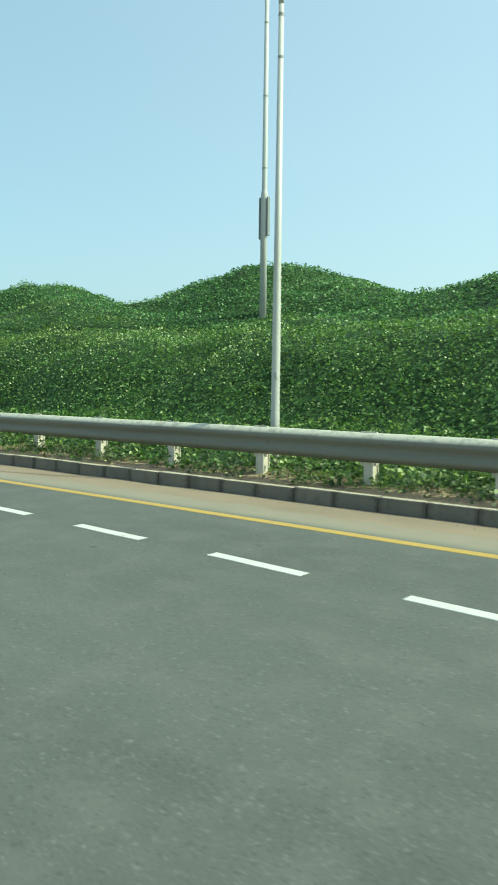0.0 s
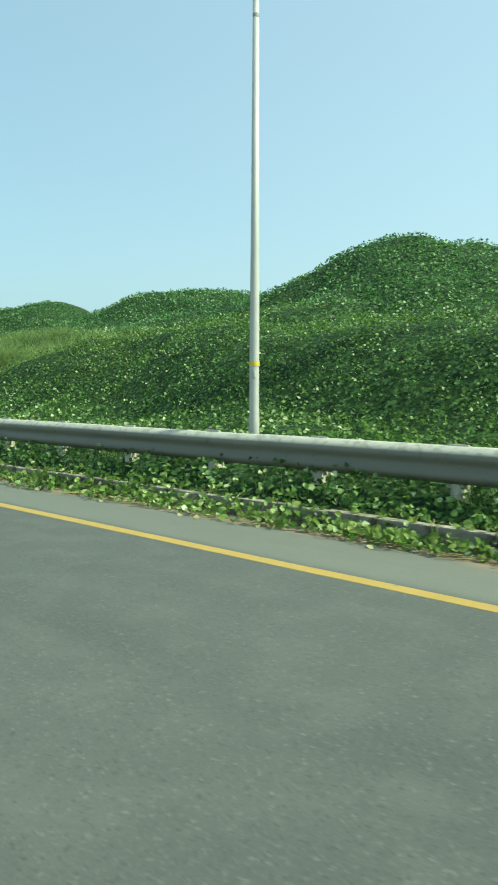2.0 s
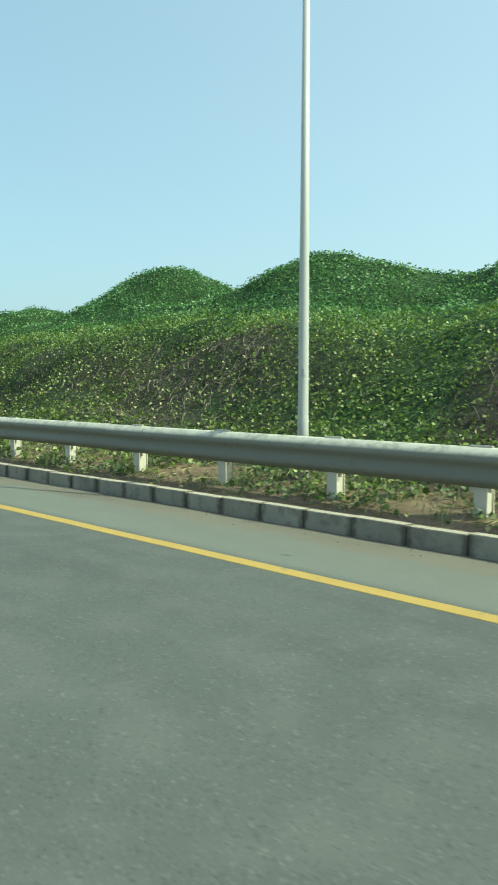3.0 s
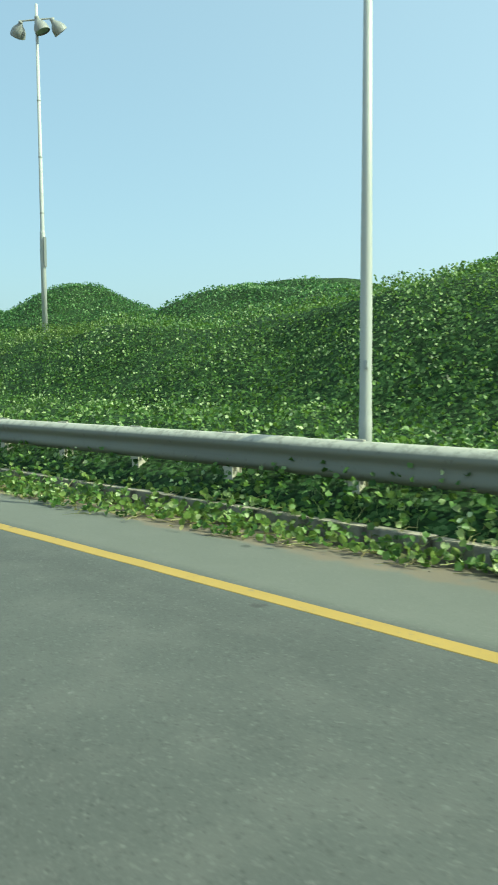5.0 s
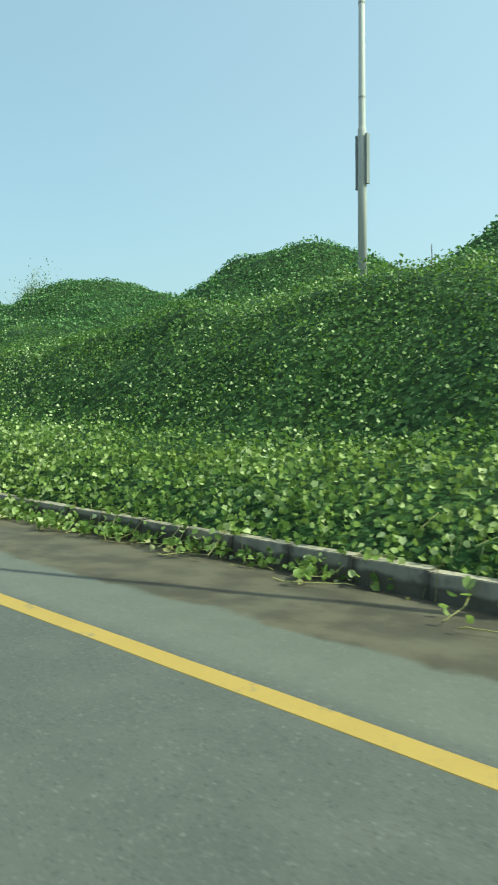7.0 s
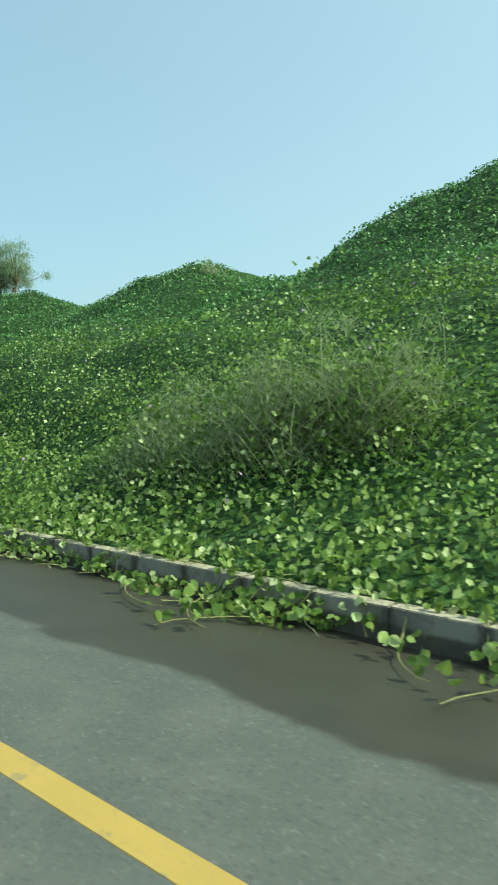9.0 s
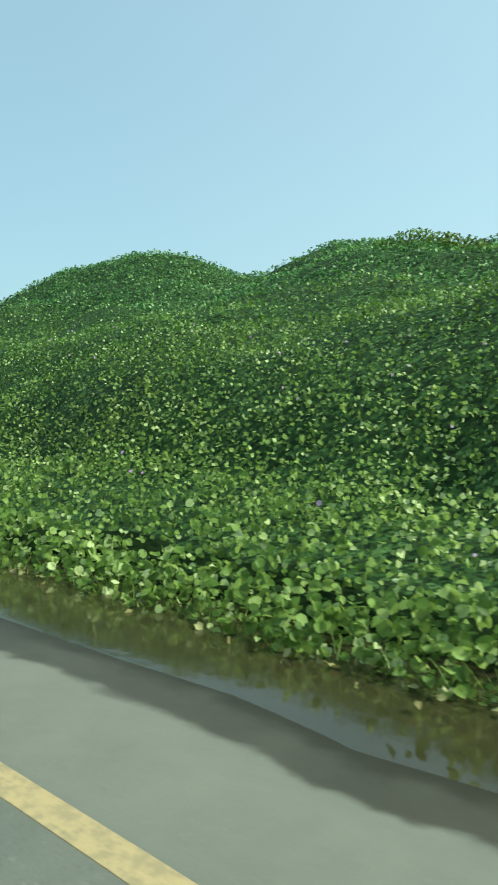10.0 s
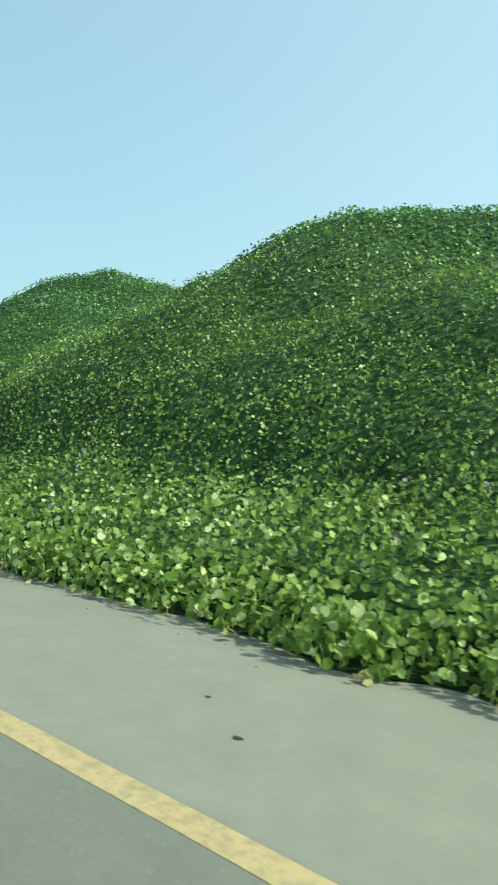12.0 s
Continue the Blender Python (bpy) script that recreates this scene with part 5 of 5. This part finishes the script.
def build_tree(x, y, wide, tall, rise, label, tufts, needles):
    """A low, wide tree: bowed limbs fanning out to loose, drooping tufts of needle leaves."""
    z = float(land_z(np.array([x]), np.array([y]))[0])
    tree = thing("feathery_tree", (x, y, z), label, "tree")
    c = unit(RNG.normal(0, 1, (tufts, 3)))
    c[:, 2] = np.abs(c[:, 2]) * 1.1 - 0.12
    c = c * RNG.uniform(0.25, 1.0, (tufts, 1)) * np.array([wide / 2, wide * 0.36, tall * 0.6]) + np.array([0, 0, tall * 0.36 + rise])
    c[:, 2] += 0.25 * tall * (ripple(c[:, 0], c[:, 1], 0.8, 41) - 0.5)
    rnd = random.Random(5)
    forks = []
    for i in range(4):
        foot = Vector((rnd.uniform(-0.25, 0.25), rnd.uniform(-0.1, 0.1), -0.3))
        fork = Vector((wide * (0.13 * i - 0.2), rnd.uniform(-0.2, 0.2), rise + tall * rnd.uniform(0.2, 0.34)))
        bm = bmesh.new()
        tube(bm, [foot, foot.lerp(fork, 0.5) + Vector((0, 0, 0.08)), fork], [0.06, 0.048, 0.036], 7)
        part("trunk", bm, BARK, tree, smooth=True)
        forks.append(fork)
    bm = bmesh.new()
    for p in c:
        p = Vector(p)
        f = min(forks, key=lambda q: (q - p).length + rnd.uniform(0, 0.5))
        tube(bm, [f, f.lerp(p, 0.5) + Vector((0, 0, 0.14)), p], [0.02, 0.014, 0.006], 4, False)
    part("limbs", bm, BARK, tree)
    own = RNG.integers(0, tufts, tufts * needles)
    n = len(own)
    loose = RNG.uniform(0.6, 1.5, tufts)[own][:, None]
    at = c[own] + RNG.normal(0, 1, (n, 3)) * np.array([0.2, 0.2, 0.15]) * loose
    out = unit(c[own] * np.array([1, 1, 0.2]))
    hang = unit(RNG.normal(0, 0.45, (n, 3)) + out * 0.5 + np.array([0, 0, -0.75]))
    side = unit(np.cross(hang, RNG.normal(0, 1, (n, 3))))
    L = RNG.uniform(0.10, 0.26, n)[:, None]
    w = 0.011
    v = np.stack([at, at + hang * L * 0.5 + side * w, at + hang * L, at + hang * L * 0.5 - side * w], 1).reshape(-1, 3)
    bulk("crown", v, np.arange(n * 4).reshape(-1, 4), FEATHER, tree)
    return tree


build_tree(-317.5, 19.4, 5.3, 4.05, 1.3, "small feathery desert tree standing on a dune", 105, 165)


def build_sapling(x, y, height, label, n=16):
    """A few upright shoots with narrow leaves along them."""
    z = float(land_z(np.array([x]), np.array([y]))[0])
    sapling = thing("sapling", (x, y, z), label, "sapling")
    root = np.stack([RNG.normal(0, 0.16 * height, n), RNG.normal(0, 0.12 * height, n), np.full(n, -0.1)], -1)
    h = RNG.uniform(0.6, 1.1, n) * height
    blades("stems", root, h, 0.02, 0.12, FEATHER_DARK, "", "", 0.1, sapling)
    k = RNG.integers(0, n, n * 60)
    base = root[k] + np.stack([RNG.normal(0, 0.04, len(k)), RNG.normal(0, 0.04, len(k)), h[k] * RNG.uniform(0.1, 0.95, len(k))], -1)
    blades("leaves", base, RNG.uniform(0.1, 0.22, len(k)) * height, 0.032, 0.5, FEATHER_DARK, "", "", 0.4, sapling)


build_sapling(-199.5, 16.2, 0.95, "small dark sapling on top of the dune")
build_sapling(-198.0, 16.0, 0.42, "tiny dark green sapling on top of the dune", 7)


def build_bush(x, y, height, width, label, n=260):
    """A bush of thin arching twigs with fine foliage, branching from the ground."""
    z = float(land_z(np.array([x]), np.array([y]))[0])
    bush = thing("dry_shrub", (x, y, z), label, "shrub")

    def settle(p):
        """Lift points given over level ground by the lie of the land."""
        p[:, 2] += land_z(p[:, 0] + x, p[:, 1] + y) - z
        return p

    root = settle(np.stack([RNG.normal(0, width * 0.2, n), RNG.normal(0, width * 0.16, n), np.full(n, -0.1)], -1))
    blades("brushwood", root, RNG.uniform(0.4, 1.1, n) ** 1.3 * height, 0.010, 0.9, SHRUB, "", "", 1.15, bush)
    # loose sprays of fine foliage with gaps between them
    tufts = 15
    c = unit(RNG.normal(0, 1, (tufts, 3)) * np.array([1, 1, 0.8]))
    c[:, 2] = np.abs(c[:, 2])
    c = c * RNG.uniform(0.35, 1.0, (tufts, 1)) * np.array([width * 0.6, width * 0.4, height * 0.66])
    m = n * 9
    own = RNG.integers(0, tufts, m)
    base = c[own] + RNG.normal(0, 1, (m, 3)) * np.array([0.16, 0.15, 0.13]) * (width / 1.5) * RNG.uniform(0.4, 1.4, tufts)[own][:, None]
    base[:, 2] = np.abs(base[:, 2])
    blades("foliage", settle(base), RNG.uniform(0.08, 0.26, m), 0.008, 2.2, SHRUB, "", "", 0.7, bush)
    if width > 1.35:
        q = 520
        at = settle(np.abs(RNG.normal(0, 1, (q, 3))) * np.array([width * 0.36, width * 0.2, height * 0.3]) * np.stack([RNG.choice([-1, 1], q), RNG.choice([-1, 1], q), np.ones(q)], -1))
        inner = scatter_leaves("inner_leaf_mass", at, unit(RNG.normal(0, 0.6, (q, 3)) + np.array([0, -0.4, 0.5])), RNG.uniform(0.05, 0.085, q), 0.6, ROUND, VINE)
        inner.parent = bush
        tagged(inner, kind="stuff")
    return bush


for bx, by, tall, wide, count in ((-287.6, 4.9, 1.15, 1.6, 240), (-287.0, 5.0, 1.45, 1.8, 300), (-286.3, 5.4, 1.9, 1.7, 300), (-285.6, 5.3, 1.9, 1.9, 340), (-285.0, 5.6, 2.25, 1.7, 320), (-284.3, 5.6, 1.7, 1.5, 220)):
    build_bush(bx, by, tall, wide, "pale grey-green feathery shrub among the vines", count)


build_bush(-249.3, 16.2, 1.75, 1.6, "thin grey-green bush on the dune crest", 260)
build_bush(-299.9, 17.8, 0.8, 0.9, "small grey-green bush on the dune crest", 90)


# ---- creeping runners over the kerb ----
def runner_parts(path, count, size):
    """The stem of a runner as a thin tube and its leaves as arrays."""
    path = np.asarray(path)
    t = np.sort(RNG.uniform(0.15, 1.0, count)) * (len(path) - 1)
    i = np.clip(t.astype(int), 0, len(path) - 2)
    at = path[i] + (path[i + 1] - path[i]) * (t - i)[:, None]
    at = at + np.stack([RNG.normal(0, 0.06, count), RNG.normal(0, 0.05, count), RNG.uniform(0.03, 0.12, count)], -1)
    nrm = np.tile([0.15, -0.6, 0.5], (count, 1))
    return at, nrm, RNG.uniform(size[0], size[1], count)


def runner_path(x, y, heading, length, bend):
    pts, a = [], heading
    px, py = x, y
    for k in range(9):
        lift = 0.02 + 0.05 * math.sin(k * 1.3 + x) ** 2
        pts.append((px, py, float(under_z(np.array([px]), np.array([py]))[0]) + lift))
        px, py = px + math.cos(a) * length / 8, py + math.sin(a) * length / 8
        a += bend / 8
    # ease the drop over the kerb
    z = [p[2] for p in pts]
    return [(p[0], p[1], (z[max(i - 1, 0)] + 2 * z[i] + z[min(i + 1, 8)]) / 4 if 0 < i < 8 else z[i]) for i, p in enumerate(pts)]


def build_runner(x, y, heading, length, bend, count):
    path = runner_path(x, y, heading, length, bend)
    run = thing("vine_runner", path[0], "pale vine runner with round leaves trailing over the kerb", "vine", "vine runners over the kerb")
    off = Vector(path[0])
    bm = bmesh.new()
    tube(bm, [Vector(p) - off for p in path], [0.0075 - 0.0005 * i for i in range(9)], 5)
    part("stem", bm, STRAW, run)
    at, nrm, size = runner_parts([tuple(Vector(p) - off) for p in path], count, (0.06, 0.11))
    leaves = scatter_leaves("leaves", at, nrm, size, 0.55, BROAD, VINE_NEAR)
    leaves.parent = run


RUNNERS = [(-36.2, 2.5, -2.2, 0.9, 0.8, 9), (-34.9, 2.4, -2.0, 1.1, 0.9, 12), (-34.2, 2.35, -1.7, 0.8, -0.5, 8), (-79.8, 2.4, -2.4, 0.8, 0.8, 9),
           (-207.0, 2.75, -2.1, 0.7, 1.0, 6), (-205.2, 2.7, -1.6, 0.9, 0.3, 3), (-285.6, 2.9, -0.9, 1.3, 1.0, 14), (-284.6, 2.95, -1.2, 1.2, 1.0, 15),
           (-219.8, 2.72, -1.45, 0.9, 0.2, 6), (-219.5, 1.84, 0.2, 0.45, 0.4, 1),
           (-221.3, 1.98, 0.5, 0.7, 0.5, 2), (-222.6, 2.7, -2.2, 0.8, 0.9, 4), (-224.4, 2.75, -1.3, 0.7, 0.8, 5), (-283.4, 3.0, -2.6, 1.3, 0.9, 14), (-282.6, 3.05, -1.3, 1.1, 0.9, 12), (-282.0, 3.05, -1.1, 1.0, 1.0, 12), (-281.2, 3.0, -2.4, 1.2, 0.8, 12)]
for spec in RUNNERS:
    build_runner(*spec)


def trailing_runners(x0, x1, count):
    """Many runners hanging over the kerb and along the road's edge."""
    strips, at, nrm, size = [], [], [], []
    for k in range(count):
        x = random.uniform(x1, x0)
        front = float(vine_front(np.array([x]))[0])
        path = runner_path(x, float(kerb_y(x)) + random.uniform(-0.1, 0.35), random.uniform(-2.7, -0.5), random.uniform(0.5, 1.3), random.uniform(-1.0, 1.0))
        path = [p for p in path if p[1] > front - 0.12]
        if len(path) < 3:
            continue
        strips.append(path)
        a, n, s = runner_parts(path, random.randint(5, 10), (0.05, 0.095))
        at.append(a), nrm.append(n), size.append(s)
    bm = bmesh.new()
    for path in strips:
        tube(bm, path, 0.0045, 4, False)
    tagged(link("runner_stems", bm, STRAW), "pale runner stems trailing over the kerb", "stems", kind="stuff")
    ob = scatter_leaves("runner_leaves", np.concatenate(at), np.concatenate(nrm), np.concatenate(size), 0.55, BROAD, VINE_NEAR)
    tagged(ob, "round pale green leaves on the trailing runners", "vine leaves", kind="stuff")


trailing_runners(-57, -79, 120)
trailing_runners(-154, -184, 170)
trailing_runners(-219, -291, 210)


# ---- litter ----
def build_rope(x, y):
    bm = bmesh.new()
    for k in range(7):
        rx, ry = random.uniform(0.16, 0.24), random.uniform(0.07, 0.12)
        cx, cy = random.uniform(-0.03, 0.03), random.uniform(-0.03, 0.03)
        pts = [(cx + rx * math.cos(t), cy + ry * math.sin(t), 0.015 + 0.013 * k + 0.01 * math.sin(3 * t + k)) for t in np.linspace(0, 2 * math.pi, 22)]
        tube(bm, pts, 0.011, 6)
    ob = link("rope_coil", bm, ROPE, smooth=True)
    ob.location = (x, y, float(road_z(x, y)))
    ob.rotation_euler = (0, 0, 0.3)
    ob.scale = (0.78, 0.78, 0.78)
    tagged(ob, "coiled orange rope lying on the asphalt", "rope")


def build_bag(x, y, size):
    bm = bmesh.new()
    bmesh.ops.create_icosphere(bm, subdivisions=3, radius=0.11)
    for v in bm.verts:
        n = noise.noise(v.co * 19 + Vector((x, 0, 0)))
        v.co = Vector((v.co.x * 1.5, v.co.y * 0.9, v.co.z * 0.55 + 0.06)) * (1 + 0.6 * n) * size
    ob = link("plastic_bag", bm, BLUE)
    ob.location = (x, y, float(road_z(x, y)) - 0.01)
    tagged(ob, "crumpled blue plastic bag in the gutter", "litter")


def build_spot(x, y, size, material, name, label, category, lift=0.005):
    """A flat, uneven spot on the asphalt."""
    bm = bmesh.new()
    ring = []
    for k in range(18):
        t = 2 * math.pi * k / 18
        r = size * (0.85 + 0.12 * math.sin(3 * t + x) + random.uniform(-0.06, 0.06))
        px, py = x + 1.6 * r * math.cos(t), y + r * math.sin(t)
        ring.append(bm.verts.new((px, py, float(road_z(px, py)) + lift)))
    bm.faces.new(ring)
    tagged(link(name, bm, material), label, category, kind="structure")


for k in range(34):
    a, d = random.uniform(0, 2 * math.pi), random.random() ** 0.7
    build_spot(-110.98 + 0.16 * d * math.cos(a), -1.83 + 0.075 * d * math.sin(a), random.uniform(0.005, 0.017) * (1.2 - 0.6 * d), CHALK, "pale_patch", "scratchy pale patch worn into the asphalt", "road patch", 0.004 + 0.00012 * k)
# the last spot stands for a fallen leaf, drawn flat and dark
for x, y, size in ((-376.64, 0.76, 0.024), (-344.58, -0.19, 0.026), (-377.2, 1.1, 0.014), (-299.4, 0.55, 0.016), (-330.0, 0.5, 0.016), (-112.4, 0.95, 0.022), (-113.2, 0.27, 0.017)):
    build_spot(x, y, size, TAR, "tar_or_leaf_spot", "small dark tar or leaf spot on the asphalt", "road stain")


def pebbles():
    """Small stones and crumbs along the gutter."""
    n = 1700
    x = np.concatenate([RNG.uniform(-214, 2, 600), RNG.uniform(-396, -290, 200), RNG.uniform(-150, -80, 900)])
    y = np.concatenate([kerb_y(x[:600]) - np.abs(RNG.normal(0.05, 0.3, 600)), vine_front(x[600:800]) - np.abs(RNG.normal(0.05, 0.25, 200)), kerb_y(x[800:]) - np.abs(RNG.normal(0.05, 0.2, 900))])
    s = RNG.uniform(0.004, 0.013, n)
    shape = np.array([(1, 0, 0), (0, 1, 0), (-1, 0, 0), (0, -1, 0), (0, 0, 0.9), (0, 0, -0.5)])
    v = shape[None] * (1 + RNG.normal(0, 0.2, (n, 6, 1))) * s[:, None, None] + np.stack([x, y, road_z(x, y) + s * 0.4], -1)[:, None]
    f = np.array([(0, 1, 4), (1, 2, 4), (2, 3, 4), (3, 0, 4), (1, 0, 5), (2, 1, 5), (3, 2, 5), (0, 3, 5)])
    ob = bulk("pebbles", v.reshape(-1, 3), (np.arange(n)[:, None, None] * 6 + f[None]).reshape(-1, 3), PEBBLE)
    tagged(ob, "small stones scattered in the gutter", "stones", kind="stuff")


def build_paper(x, y, size):
    """A crumpled sheet lying on the verge."""
    bm = bmesh.new()
    bmesh.ops.create_grid(bm, x_segments=9, y_segments=7, size=0.5)
    for v in bm.verts:
        n = noise.noise(v.co * 5 + Vector((x, y, 0)))
        v.co = Vector((v.co.x * 1.2 + 0.06 * n, v.co.y * 0.7 + 0.1 * n, 0.2 + 0.3 * n + 0.25 * v.co.x * v.co.y)) * size
    bmesh.ops.solidify(bm, geom=bm.faces[:], thickness=0.004)
    ob = link("paper_scrap", bm, PAPER, smooth=True)
    ob.location = (x, y, float(land_z(np.array([x]), np.array([y]))[0]))
    ob.rotation_euler = (0.25, 0.1, 0.7)
    tagged(ob, "crumpled white paper scrap on the sandy verge", "litter")


def build_dry_stem(a, b, bow):
    """A long thin bare vine stem lying across the leaves."""
    a, b = Vector(a), Vector(b)
    reed = thing("dry_reed", a, "long pale dry vine stem lying on the leaves", "reed")
    bm = bmesh.new()
    pts = [(b - a) * (i / 10) + Vector((0, 0, bow * math.sin(math.pi * i / 10) + 0.01 * math.sin(i * 1.7))) for i in range(11)]
    tube(bm, pts, [0.006 - 0.0003 * i for i in range(11)], 6)
    part("stalk", bm, STRAW, reed, smooth=True)
    bm = bmesh.new()
    tube(bm, [pts[6], pts[6] + Vector((0.05, 0.05, 0.05)), pts[6] + Vector((0.12, 0.07, 0.06))], [0.003, 0.0025, 0.002], 5)
    part("side_twig", bm, STRAW, reed, smooth=True)


pebbles()
build_dry_stem((-330.7, 1.55, 0.42), (-330.0, 2.05, 0.47), -0.03)
build_paper(-112.2, 3.3, 0.27)
build_rope(-337.35, 1.03)
build_bag(-198.4, 2.0, 0.62)
build_bag(-199.6, 2.26, 0.45)


# ---- kerb stones ----
def build_kerb(label, x0, count, length, material):
    kerb = thing("kerb", (0, 0, 0), label, "kerb")
    kerb["kind"] = "structure"
    bm = bmesh.new()
    block(bm, (0, 0.075, -0.135), (length - 0.007, 0.15, 0.435), 0.007)
    me = bpy.data.meshes.new("stone")
    bm.to_mesh(me)
    bm.free()
    me.materials.append(material)
    for i in range(count):
        x = x0 - length * (i + 0.5)
        ob = new("stone", me)
        ob.parent = kerb
        ob.location = (x, float(kerb_y(x)) + random.uniform(-0.012, 0.012), random.uniform(-0.010, 0.008))
        ob.rotation_euler = (random.uniform(-0.02, 0.02), random.uniform(-0.006, 0.006), random.uniform(-0.009, 0.009) - math.atan2(float(kerb_y(x - 1) - kerb_y(x)), 1))


build_kerb("short grey concrete kerb stones with dusty joints", 6.0, 200, 0.68, KERB)
build_kerb("longer grey concrete kerb stones half under the vines", 6.0 - 200 * 0.68, 218, 0.745, KERB_PALE)
